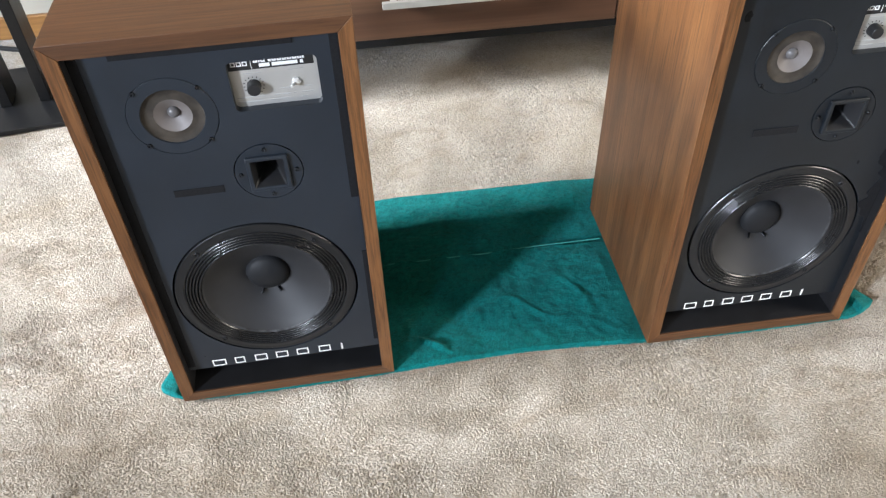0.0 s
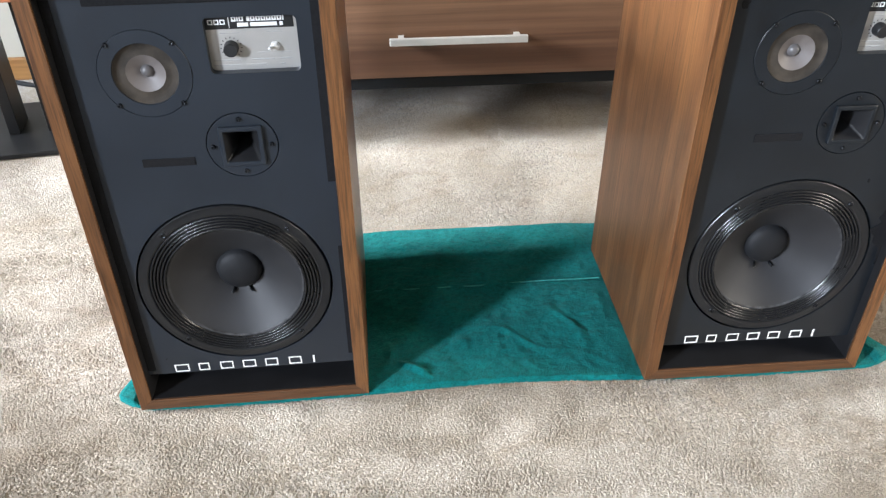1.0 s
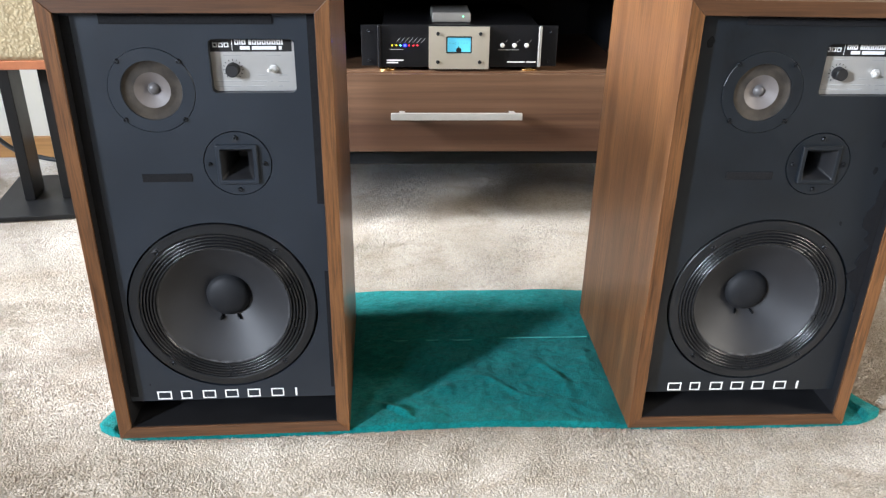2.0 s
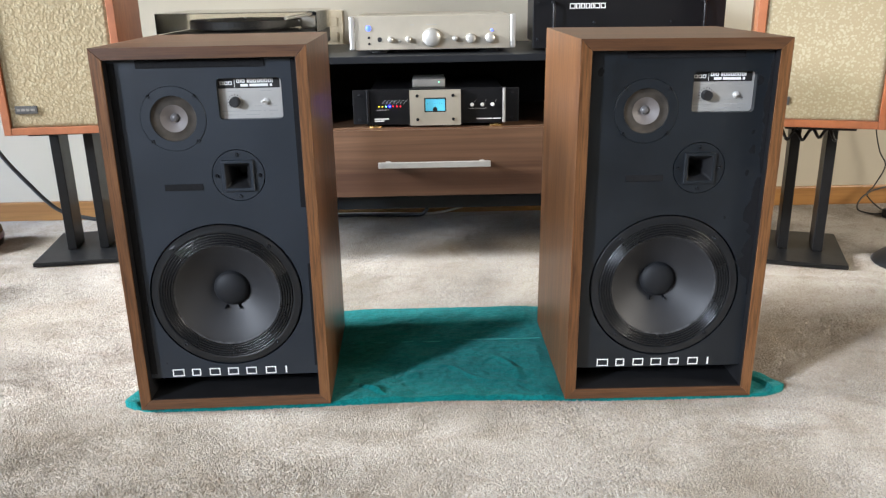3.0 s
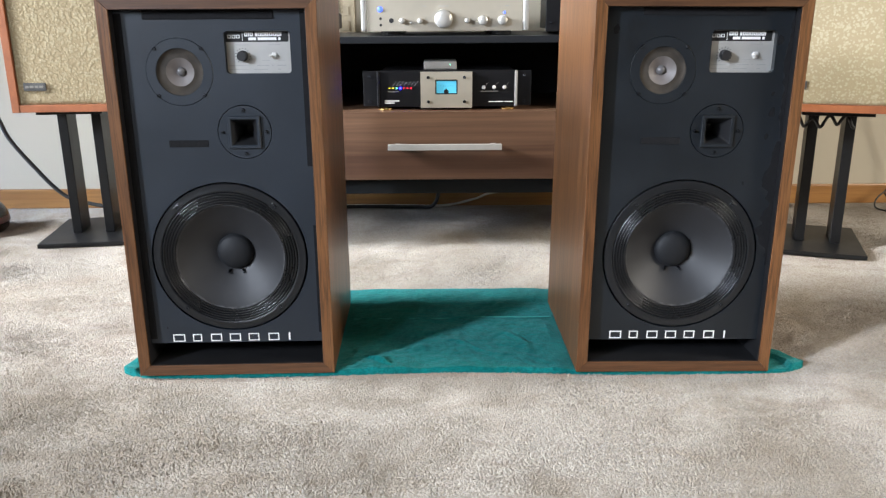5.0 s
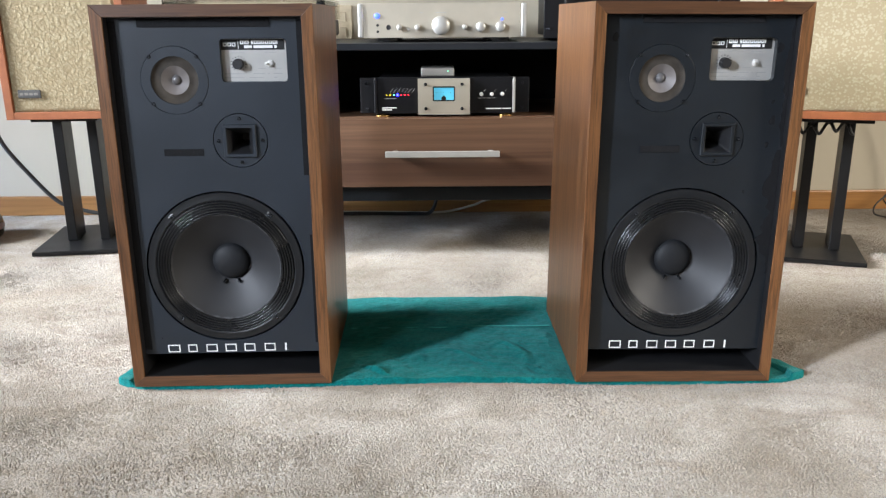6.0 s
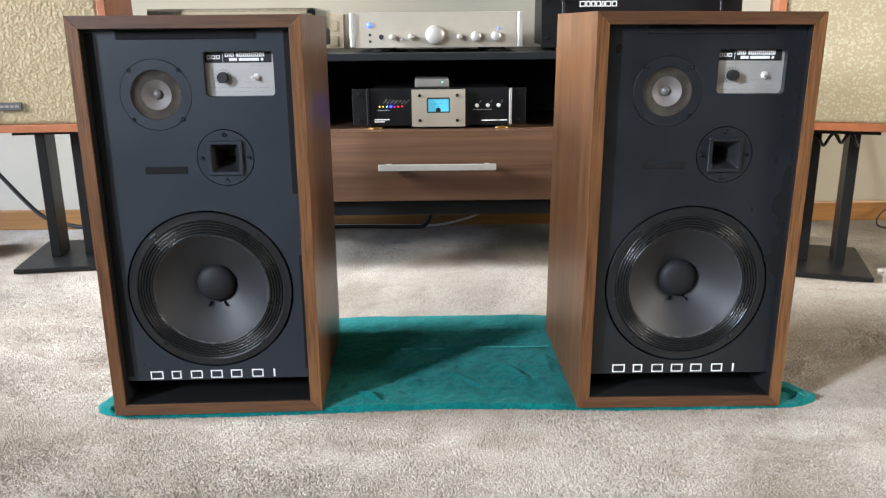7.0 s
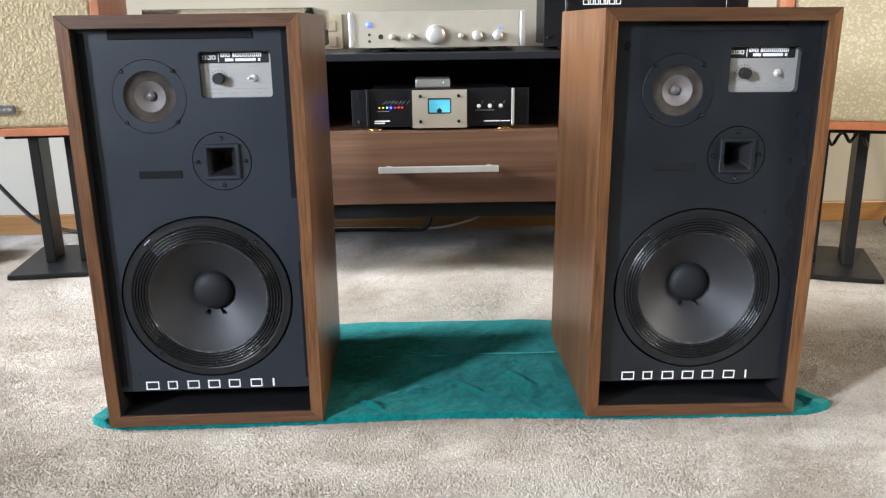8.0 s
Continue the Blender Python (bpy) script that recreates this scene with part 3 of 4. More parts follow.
def build_floor_speaker(m, label, BAFFLE, dx, dz, worn):
    """dx, dz: how far this one's small drivers and plate sit from the other's; worn: torn tape and glue spots."""
    sp = thing("floor_speaker", label, "loudspeaker", m, "pair of floor loudspeakers")
    # cabinet: two sides, top, bottom, back
    o, n = HW, HW - TH
    for pts in ([(-o, 0), (-o, HT), (-n, HT - TH), (-n, TH)], [(o, 0), (o, HT), (n, HT - TH), (n, TH)]):
        part("side_panel", prism(pts, 0, DP), WALNUT_UP, sp)
    part("top_panel", prism([(-o, HT), (o, HT), (n, HT - TH), (-n, HT - TH)], 0.0004, DP), WALNUT_ACROSS, sp)
    part("bottom_panel", prism([(-o, 0), (o, 0), (n, TH), (-n, TH)], 0.0004, DP), WALNUT_ACROSS, sp)
    part("back_panel", box(-HW + TH, HW - TH, DP - 0.02, DP - 0.004, TH, HT - TH), BLACK, sp)
    iw = HW - TH
    wz, wr = 0.2065, 0.129
    tx, tz = -0.0545 + dx, 0.5143 + dz
    hx, hz = 0.0405 + dx, 0.419 + dz
    px0, px1, pz0, pz1 = 0.019 + dx, 0.1215 + dx, 0.511 + dz, 0.5765 + dz
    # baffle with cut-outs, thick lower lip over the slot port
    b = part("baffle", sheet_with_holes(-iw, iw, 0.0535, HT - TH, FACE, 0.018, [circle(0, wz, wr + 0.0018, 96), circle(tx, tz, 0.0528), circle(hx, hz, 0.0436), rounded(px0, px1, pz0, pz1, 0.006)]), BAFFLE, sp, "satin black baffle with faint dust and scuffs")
    part("port", box(-iw, iw, FACE + 0.10, FACE + 0.11, TH, 0.08), BLACK, sp, "dark slot port under the baffle")
    part("port_shelf", box(-iw, iw, FACE + 0.019, FACE + 0.10, 0.068, 0.076), BLACK, sp)
    for x0, x1, z0, z1 in ((-iw, -iw + 0.0008, TH, HT - TH), (iw - 0.0008, iw, TH, HT - TH), (-iw + 0.001, iw - 0.001, TH, TH + 0.0008), (-iw + 0.001, iw - 0.001, HT - TH - 0.0008, HT - TH)):
        part("lining", box(x0, x1, 0.003, FACE + 0.099 if z0 == TH else FACE + 0.001, z0, z1), BLACK, sp, "black painted inner edge")
    # black hook strips round the baffle's edge; the left-hand ones stand for rim shade too
    if worn:
        part("hook_or_shade_strip", box(-0.09, 0.1, FACE - 0.0015, FACE, HT - TH - 0.013, HT - TH - 0.002, 0.0005), DARK_FELT, sp)
        ragged_patch(sp, iw - 0.001, 0.19, 0.40, 0.006, 0.027, 3)
        ragged_patch(sp, iw - 0.001, 0.405, HT - TH - 0.004, 0.003, 0.012, 5)
        # no tape here: a ragged dark strip stands for the rim's shade
        ragged_patch(sp, -iw + 0.001, 0.08, 0.33, 0.001, 0.005, 9)
        for k, (x, z, r) in enumerate(((0.128, 0.56, 0.007), (0.126, 0.476, 0.0045), (0.128, 0.446, 0.0075), (0.124, 0.408, 0.005), (0.094, 0.331, 0.003), (-0.13, 0.575, 0.006))):
            smudge(sp, x, z, r, k * 1.7)
    else:
        part("hook_or_shade_strip", box(-0.104, 0.098, FACE - 0.002, FACE, HT - TH - 0.015, HT - TH - 0.002, 0.0005), DARK_FELT, sp)
        # full-height left strip: rim shadow on the baffle put into its shape too
        for x0, x1, z0, z1 in ((iw - 0.011, iw - 0.001, 0.362, HT - TH - 0.004), (iw - 0.007, iw - 0.001, 0.07, 0.262), (-iw + 0.001, -iw + 0.0125, 0.062, HT - TH - 0.006)):
            part("hook_or_shade_strip", box(x0, x1, FACE - 0.0015, FACE, z0, z1, 0.0004), DARK_FELT, sp)
        smudge(sp, -0.118, 0.082, 0.0014, 2.0)
    part("cover_strip", box(-0.082 + dx, -0.019 + dx, FACE - 0.0012, FACE, 0.3955, 0.4065, 0.0006), DARK_FELT, sp)
    # woofer
    w = part("woofer_basket", lathe([(wr - 0.001, 0.012), (wr - 0.001, 0.0004), (wr - 0.002, -0.0008), (0.122, -0.0008), (0.1165, -0.0014), (0.1145, -0.0006), (0.1135, 0.004)], 128), BASKET, sp, "black woofer frame ring", at=(0, FACE, wz))
    prof = [(0.1138, 0.001)]
    for k in range(5):
        r = 0.1128 - k * 0.0044
        prof += [(r, -0.0004), (r - 0.0007, -0.0016), (r - 0.0017, -0.0018), (r - 0.0026, -0.0006), (r - 0.0032, 0.0024), (r - 0.004, 0.0024)]
    prof += [(0.0902, 0.002)]
    part("surround", lathe(prof, 96), SURROUND, w, "pleated glossy black surround", smooth=True)
    cone = [(0.0908, 0.0022)] + [(0.09 - (0.09 - 0.0295) * k / 10, 0.0025 + 0.040 * (k / 10) ** 0.86) for k in range(1, 11)]
    part("cone", lathe(cone, 96), CONE, w, "dark grey paper cone", smooth=True)
    part("cone_edge", lathe([(0.0915, 0.0012), (0.0902, 0.0014), (0.0886, 0.003)], 96), WORN, w, "worn pale edge of the cone", smooth=True)
    cap = [(0.0318, 0.041), (0.0308, 0.0385)] + [(0.0308 * math.cos(radians(a)), 0.0385 - 0.012 * math.sin(radians(a))) for a in range(15, 90, 15)] + [(0, 0.0265)]
    part("dust_cap", lathe(cap, 48), DUST_CAP, w, smooth=True)
    for s in (-1, 1):
        part("solder_terminal", tube([(s * 0.011, 0.039, -0.0325), (s * 0.0125, 0.034, -0.0345), (s * 0.0145, 0.0325, -0.0365)], 0.0020, 6), STEEL, w, smooth=True)
    for a in (48, 132, 228, 312):
        screw(w, 0.1185 * math.cos(radians(a)), 0.1185 * math.sin(radians(a)), -0.0008, 0.0042)
        lug = box(-0.0075, 0.0075, -0.0016, 0.001, -0.0055, 0.0055, 0.0012)
        lug.transform(Matrix.Rotation(radians(90 - a), 4, "Y"))
        part("lug", lug, BASKET, w, at=(0.1185 * math.cos(radians(a)), 0.0004, 0.1185 * math.sin(radians(a))))
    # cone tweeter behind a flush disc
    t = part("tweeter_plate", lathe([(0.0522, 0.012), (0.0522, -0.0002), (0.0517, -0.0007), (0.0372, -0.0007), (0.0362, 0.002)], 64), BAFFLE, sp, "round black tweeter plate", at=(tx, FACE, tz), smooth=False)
    part("paper_ring", lathe([(0.0366, 0.001), (0.033, 0.0035), (0.0275, 0.0042), (0.0222, 0.003)], 48), TWEETER_PAPER, t, "aged brown paper ring", smooth=True)
    part("small_cone", lathe([(0.0223, 0.0028), (0.0205, 0.004), (0.006, 0.0125)], 48), TWEETER_CONE, t, "pale grey cone", smooth=True)
    part("dome", lathe([(0.0078, 0.0125), (0.0074, 0.0105), (0.0055, 0.0075), (0.003, 0.006), (0, 0.0056)], 32), DOME, t, smooth=True)
    for sx in (-1, 1):
        for sz in (-1, 1):
            screw(t, sx * 0.0362, sz * 0.0362, -0.0008)
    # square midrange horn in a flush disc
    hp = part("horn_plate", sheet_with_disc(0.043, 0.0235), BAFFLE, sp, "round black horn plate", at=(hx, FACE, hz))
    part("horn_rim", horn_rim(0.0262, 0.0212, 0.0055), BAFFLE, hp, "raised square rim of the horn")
    part("horn_throat", horn_throat(0.0202, 0.006, 0.0055, 0.05), BLACK, hp, "square black horn throat")
    for a in (0, 90, 180, 270):
        screw(hp, 0.0350 * math.cos(radians(a)), 0.0350 * math.sin(radians(a)), -0.0012, 0.003)
    # control plate in its recess
    y = FACE + 0.011
    c = part("control_plate", box(px0 - 0.004, px1 + 0.004, y, y + 0.002, pz0 - 0.004, pz1 + 0.004), SILVER, sp, "silver control plate with black header")
    part("header_band", box(px0 + 0.0, px1 - 0.004, y - 0.0005, y, pz1 - 0.017, pz1 - 0.001), BLACK_INK, c)
    plain_marks("logo_mark", c, [(dx + 0.0225 + k * 0.0068, dx + 0.028 + k * 0.0068) for k in range(3)], pz1 - 0.0115, 0.0055, y - 0.0005, WHITE_INK, 0.0011)
    plain_marks("logo_mark", c, [(dx + 0.0455, dx + 0.0461)], pz1 - 0.0155, 0.0125, y - 0.0005, WHITE_INK)
    widths, x = (6, 2, 6, 4, 6, 6, 6, 6, 6, 6, 2), dx + 0.0490
    for k, n in enumerate(widths):
        plain_marks("logo_mark", c, [(x, x + n * 0.00083)], pz1 - 0.0085, 0.006, y - 0.0005, WHITE_INK, 0.0016)
        x += n * 0.00083 + (0.0035 if k == 2 else 0.0009)
    plain_marks("small_mark", c, [(dx + a, dx + b) for a, b in [(0.055, 0.067), (0.0695, 0.099), (0.102, 0.1055)]], pz1 - 0.0145, 0.0042, y - 0.0005, WHITE_INK)
    kx, kz = dx + 0.0445, pz0 + 0.027
    k = part("level_knob", lathe([(0, -0.012), (0.007, -0.012), (0.0078, -0.011), (0.0085, -0.001), (0.0085, 0)], 32), BLACK, c, "black round knob", at=(kx, y, kz))
    dial = bmesh.new()
    for q in range(13):
        a = radians(-50 + q * 23.3)
        r = box(-0.0004, 0.0004, -0.0006, 0, 0.0105, 0.0125)
        r.transform(Matrix.Translation((kx, y, kz)) @ Matrix.Rotation(-a + radians(90), 4, "Y"))
        me = bpy.data.meshes.new("tick")
        r.to_mesh(me)
        r.free()
        dial.from_mesh(me)
        bpy.data.meshes.remove(me)
    part("dial_ticks", dial, BLACK_INK, c)
    sx = dx + 0.094
    sw = part("toggle_switch", lathe([(0, -0.004), (0.0035, -0.004), (0.0038, -0.003), (0.0055, -0.0028), (0.006, 0)], 6), BRIGHT, c, "chrome toggle switch", at=(sx, y, kz))
    lever = lathe([(0, -0.013), (0.0018, -0.0125), (0.0022, -0.011), (0.0012, -0.003)], 16)
    lever.transform(Matrix.Rotation(radians(-28), 4, "Z"))
    part("lever", lever, BRIGHT, sw, smooth=True)
    plain_marks("small_mark", c, [(dx + a, dx + b) for a, b in [(0.034, 0.056), (0.086, 0.104)]], kz + 0.0165, 0.0008, y, GREY_INK)
    plain_marks("small_mark", c, [(dx + a, dx + b) for a, b in [(0.074, 0.087), (0.1, 0.111)]], kz - 0.0075, 0.0007, y, GREY_INK)
    plain_marks("small_mark", c, [(dx + a, dx + b) for a, b in [(0.022, 0.054), (0.066, 0.085), (0.089, 0.092), (0.098, 0.112)]], pz0 + 0.0115, 0.0011, y, GREY_INK)
    plain_marks("small_mark", c, [(dx + a, dx + b) for a, b in [(0.022, 0.052), (0.06, 0.082), (0.0985, 0.1035)]], pz0 + 0.0055, 0.0010, y, GREY_INK)
    # white name marks over the port, as plain blocks
    x = -0.110
    for gw, gap in ((0.0205, 0.0135), (0.0155, 0.0155), (0.019, 0.0135), (0.019, 0.0135), (0.0185, 0.016), (0.0185, 0.0165), (0.0028, 0)):
        plain_marks("name_mark", sp, [(x, x + gw)], 0.0558, 0.0138, FACE, WHITE_INK, 0.0018)
        x += gw + gap
    return sp


def sheet_with_disc(r_out, half):
    """A thin disc with a square hole and a raised rim line."""
    bm = bmesh.new()
    o = [bm.verts.new((x, -0.0006, z)) for x, z in circle(0, 0, r_out - 0.0008)]
    i = [bm.verts.new((x, -0.0006, z)) for x, z in ((half, half), (-half, half), (-half, -half), (half, -half))]
    es = [bm.edges.new((o[k], o[(k + 1) % len(o)])) for k in range(len(o))] + [bm.edges.new((i[k], i[(k + 1) % 4])) for k in range(4)]
    bmesh.ops.triangle_fill(bm, use_beauty=True, edges=es)
    lo = [bm.verts.new((x, 0.012, z)) for x, z in circle(0, 0, r_out)]
    for k in range(len(o)):
        j = (k + 1) % len(o)
        bm.faces.new((o[k], o[j], lo[j], lo[k]))
    return bm


def square_rings(steps, r=0.0, cap=False):
    """Square rings of (half width, depth) joined into a skin, with corners rounded by r."""
    bm = bmesh.new()
    rings = []
    for h, y in steps:
        c = min(r, h * 0.6)
        loop = rounded(-h, h, -h, h, c, 4) if c else [(-h, -h), (h, -h), (h, h), (-h, h)]
        rings.append([bm.verts.new((x, y, z)) for x, z in loop])
    for a, b in zip(rings, rings[1:]):
        for k in range(len(a)):
            j = (k + 1) % len(a)
            bm.faces.new((a[k], a[j], b[j], b[k]))
    if cap:
        bm.faces.new(rings[-1])
    return bm


def horn_rim(outer, mouth, proud):
    return square_rings([(outer, 0.0), (outer, -proud + 0.001), (outer - 0.001, -proud), (mouth, -proud), (mouth - 0.001, -proud + 0.0015)], 0.0015)


def horn_throat(mouth, throat, proud, depth):
    curve = [(mouth - (mouth - throat) * (1 - (1 - k / 8) ** 1.6), -proud + 0.0015 + depth * k / 8) for k in range(9)]
    return square_rings(curve, 0.003, True)


build_floor_speaker(pose(-0.4115, 0.0, Z_BASE, 0, 0, 1.5), "vintage walnut floor loudspeaker with grey-black baffle in a lighter, lit tone on a towel", LIT_BAFFLE, 0.0, 0.0, False)
build_floor_speaker(pose(0.3455, 0.001, Z_BASE - 0.001, 0, 0.55, 0.7), "vintage walnut floor loudspeaker with scuffed black baffle in a darker, shaded tone on a towel", SHADED_BAFFLE, 0.0015, -0.002, True)

# ---- low media cabinet ----
MX0, MX1, MY0, MY1 = -0.80, 0.73, 0.76, 1.22
SHELF, BAY, LOW = 0.555, 0.3745, 0.2


def build_media_cabinet():
    c = thing("media_cabinet", "low walnut and black media cabinet with open bay and drawer", "cabinet", pose(0, 0, 0))
    part("top_board", box(MX0, MX1, MY0 - 0.012, MY1, SHELF - 0.017, SHELF, 0.0015), FURN_BLACK, c, "black laminate top board")
    for x in (MX0, -0.412, 0.332, MX1 - 0.018):
        part("upright", box(x, x + 0.018, MY0 + 0.004, MY1, LOW, SHELF - 0.0175), FURN_BLACK, c)
    part("bay_floor", box(MX0 + 0.0185, MX1 - 0.0185, MY0 + 0.006, MY1, BAY - 0.018, BAY - 0.001), DRAWER_WOOD, c)
    part("bay_back", box(MX0, MX1, MY1 - 0.006, MY1 - 0.001, LOW + 0.02, SHELF - 0.018), FURN_BLACK, c)
    part("underside", box(MX0 + 0.019, MX1 - 0.019, MY0 + 0.02, MY1, LOW, LOW + 0.016), FURN_BLACK, c)
    part("under_rail", box(MX0 + 0.03, MX1 - 0.03, MY0 + 0.035, MY0 + 0.055, 0.152, LOW - 0.001, 0.001), FURN_BLACK, c, "black recessed rail below the drawer")
    for x0, x1 in ((MX0, -0.375), (-0.372, 0.314), (0.317, MX1)):
        d = part("drawer_front", box(x0, x1, MY0 - 0.018, MY0, LOW, BAY - 0.002, 0.0012), DRAWER_WOOD, c, "walnut laminate drawer front")
        if x0 > -0.4 and x1 < 0.4:
            h = box(-0.188, 0.097, MY0 - 0.046, MY0 - 0.036, 0.2795, 0.2945, 0.0015)
            for x in (-0.17, 0.07):
                box(x, x + 0.012, MY0 - 0.0362, MY0 - 0.0182, 0.281, 0.293, bm=h)
            part("handle", h, SILVER, d, "long satin metal bar handle")
    for x in (MX0 + 0.04, MX1 - 0.1):
        for y in (MY0 + 0.08, MY1 - 0.09):
            part("leg", box(x, x + 0.05, y, y + 0.05, 0, LOW - 0.001, 0.003), FURN_BLACK, c)


build_media_cabinet()

# ---- equipment on and in the cabinet ----


def knob(parent, x, z, y, r, proud, mat, name="knob", seg=32):
    return part(name, lathe([(0, -proud), (r * 0.45, -proud + r * 0.03), (r * 0.8, -proud + r * 0.12), (r * 0.95, -proud + r * 0.25), (r, -proud + r * 0.45), (r, -0.0002)], seg), mat, parent, at=(x, y, z), smooth=True)


def build_amplifier():
    """Silver integrated amplifier on the cabinet's top board."""
    y, z0, z1, x0, x1 = 0.812, SHELF + 0.011, SHELF + 0.094, -0.2535, 0.167
    a = thing("amplifier", "champagne silver stereo amplifier on the black cabinet top", "amplifier", pose(0, 0, 0))
    part("case", box(x0 + 0.01, x1 - 0.01, y + 0.008, y + 0.32, z0 + 0.002, z1 - 0.003, 0.002), CHAMPAGNE, a)
    part("front_panel", box(x0 + 0.014, x1 - 0.014, y, y + 0.008, z0, z1, 0.001), CHAMPAGNE, a, "brushed champagne front panel")
    for s in (x0, x1 - 0.0135):
        part("end_cap", box(s, s + 0.0135, y - 0.003, y + 0.010, z0, z1, 0.004, 3), SATIN, a, "bright rounded end cap")
    for x in (-0.20, 0.08):
        for yy in (y + 0.05, y + 0.27):
            f = lathe([(0, 0), (0.026, 0), (0.028, 0.002), (0.028, 0.0105), (0, 0.0105)], 24)
            f.transform(Matrix.Translation((x + 0.02, yy, SHELF)) @ Matrix.Rotation(radians(90), 4, "X"))
            part("foot", f, BLACK, a)
    zk = SHELF + 0.0375
    ring = knob(a, -0.0465, zk + 0.003, y, 0.0254, 0.003, BLACK, "knob_ring", 48)
    knob(a, -0.0465, zk + 0.003, y, 0.0228, 0.02, SATIN, "volume_knob", 48)
    for x, r in ((-0.150, 0.0068), (-0.1052, 0.0066), (0.0128, 0.0062), (0.0525, 0.0118), (0.1015, 0.0118)):
        knob(a, x, zk - 0.001, y, r, 0.016, SATIN)
    knob(a, -0.1275, zk - 0.006, y, 0.003, 0.002, BRIGHT, "button")
    part("power_lamp", lathe([(0, -0.003), (0.005, -0.0024), (0.0068, 0)], 24), LED_BLUE_SOFT, a, "glowing blue lamp", at=(-0.2053, y, zk + 0.0265), smooth=True)
    part("source_lamp", lathe([(0, -0.002), (0.0025, -0.0015), (0.0032, 0)], 16), LED_BLUE_SOFT, a, "glowing blue lamp", at=(0.1065, y, zk + 0.0175), smooth=True)
    for x, z, r in ((-0.2045, zk + 0.004, 0.0027), (-0.2045, zk - 0.0115, 0.0027), (-0.1773, zk - 0.001, 0.0048)):
        part("socket", lathe([(0, -0.0002), (r, -0.0004), (r * 1.15, -0.0008), (r * 1.25, 0)], 20), BLACK, a, at=(x, y, z))
    plain_marks("small_mark", a, [(-0.1, -0.09), (-0.06, -0.033), (0.108, 0.118)], zk + 0.033, 0.0015, y, GREY_INK)


build_amplifier()


def build_power_conditioner():
    y, z0, z1 = 0.775, BAY + 0.007, BAY + 0.098
    p = thing("power_conditioner", "black mains power conditioner with silver centre plate and lit meter", "hi-fi unit", pose(0, 0, 0))
    part("case", box(-0.205, 0.132, y + 0.006, y + 0.30, z0, z1 - 0.002, 0.002), AMP_BLACK, p)
    part("front_panel", box(-0.216, 0.139, y, y + 0.006, z0, z1 - 0.001, 0.001), AMP_BLACK, p)
    for x0, x1 in ((-0.2505, -0.2165), (0.1395, 0.1735)):
        e = part("rack_ear", box(x0, x1, y + 0.003, y + 0.0065, z0 + 0.002, z1 - 0.002, 0.001), AMP_BLACK, p)
        for z in (z0 + 0.013, z1 - 0.015):
            screw(e, (x0 + x1) / 2 - 0.001, z, y + 0.003, 0.0042)
    part("trim_bar", box(0.1315, 0.1385, y - 0.005, y - 0.0001, z0 + 0.001, z1 - 0.002, 0.002), SATIN, p, "bright vertical trim bar")
    part("trim_bar", box(-0.2155, -0.2085, y - 0.005, y - 0.0001, z0 + 0.001, z1 - 0.002, 0.002), AMP_BLACK, p)
    c = part("centre_plate", sheet_with_holes(-0.1055, 0.0245, z0 - 0.002, z1 - 0.004, y - 0.009, 0.009, [rounded(-0.0685, -0.0125, z0 + 0.031, z0 + 0.068, 0.003)]), CHAMPAGNE, p, "champagne aluminium plate")
    for x in (-0.086, 0.005):
        for z in (z0 + 0.013, z1 - 0.018):
            screw(c, x, z, y - 0.009, 0.0042)
    s = part("screen", box(-0.0685, -0.0125, y - 0.004, y - 0.002, z0 + 0.031, z0 + 0.068), SCREEN, c, "glowing cyan meter screen")
    bz = bmesh.new()
    for a in ((-0.0685, -0.0655, 0.031, 0.068), (-0.0155, -0.0125, 0.031, 0.068), (-0.0655, -0.0155, 0.0645, 0.068), (-0.0655, -0.0155, 0.031, 0.034)):
        box(a[0], a[1], y - 0.0058, y - 0.004, z0 + a[2], z0 + a[3], bm=bz)
    part("bezel", bz, BLACK, c)
    part("meter_needle", box(-0.0415, -0.0405, y - 0.0046, y - 0.004, z0 + 0.033, z0 + 0.047), BLACK_INK, s)
    part("meter_pivot", lathe([(0, -0.0005), (0.006, -0.0005), (0.006, 0)], 20), BLACK_INK, s, at=(-0.041, y - 0.0041, z0 + 0.0375))
    plain_marks("meter_mark", s, [(-0.06 + 0.006 * k, -0.0595 + 0.006 * k) for k in range(7)], z0 + 0.051, 0.003, y - 0.004, BLACK_INK)
    led_z = z0 + 0.0465
    for k, mat in enumerate((LED_YELLOW, LED_YELLOW, LED_GREEN, LED_BLUE, LED_RED, LED_RED, LED_RED)):
        r = 0.0026 if mat == LED_BLUE else 0.0017
        part("indicator_led", lathe([(0, -0.0016), (r * 0.7, -0.0012), (r, 0)], 14), mat, p, at=(-0.1842 + 0.0091 * k, y, led_z), smooth=True)
        t = box(-0.0003, 0.0003, -0.0005, 0, 0, 0.014)
        t.transform(Matrix.Translation((-0.176 + 0.0091 * k, y, led_z + 0.006)) @ Matrix.Rotation(radians(42), 4, "Y"))
        part("small_mark", t, GREY_INK, p)
    for k in range(3):
        knob(p, 0.0535 + 0.0263 * k, led_z + 0.0012, y, 0.0048, 0.004, BRIGHT, "button", 20)
        t = box(-0.0003, 0.0003, -0.0005, 0, 0, 0.008)
        t.transform(Matrix.Translation((0.059 + 0.0263 * k, y, led_z + 0.007)) @ Matrix.Rotation(radians(42), 4, "Y"))
        part("small_mark", t, GREY_INK, p)
    plain_marks("small_mark", p, [(-0.197, -0.160)], z0 + 0.0135, 0.0028, y, WHITE_INK)
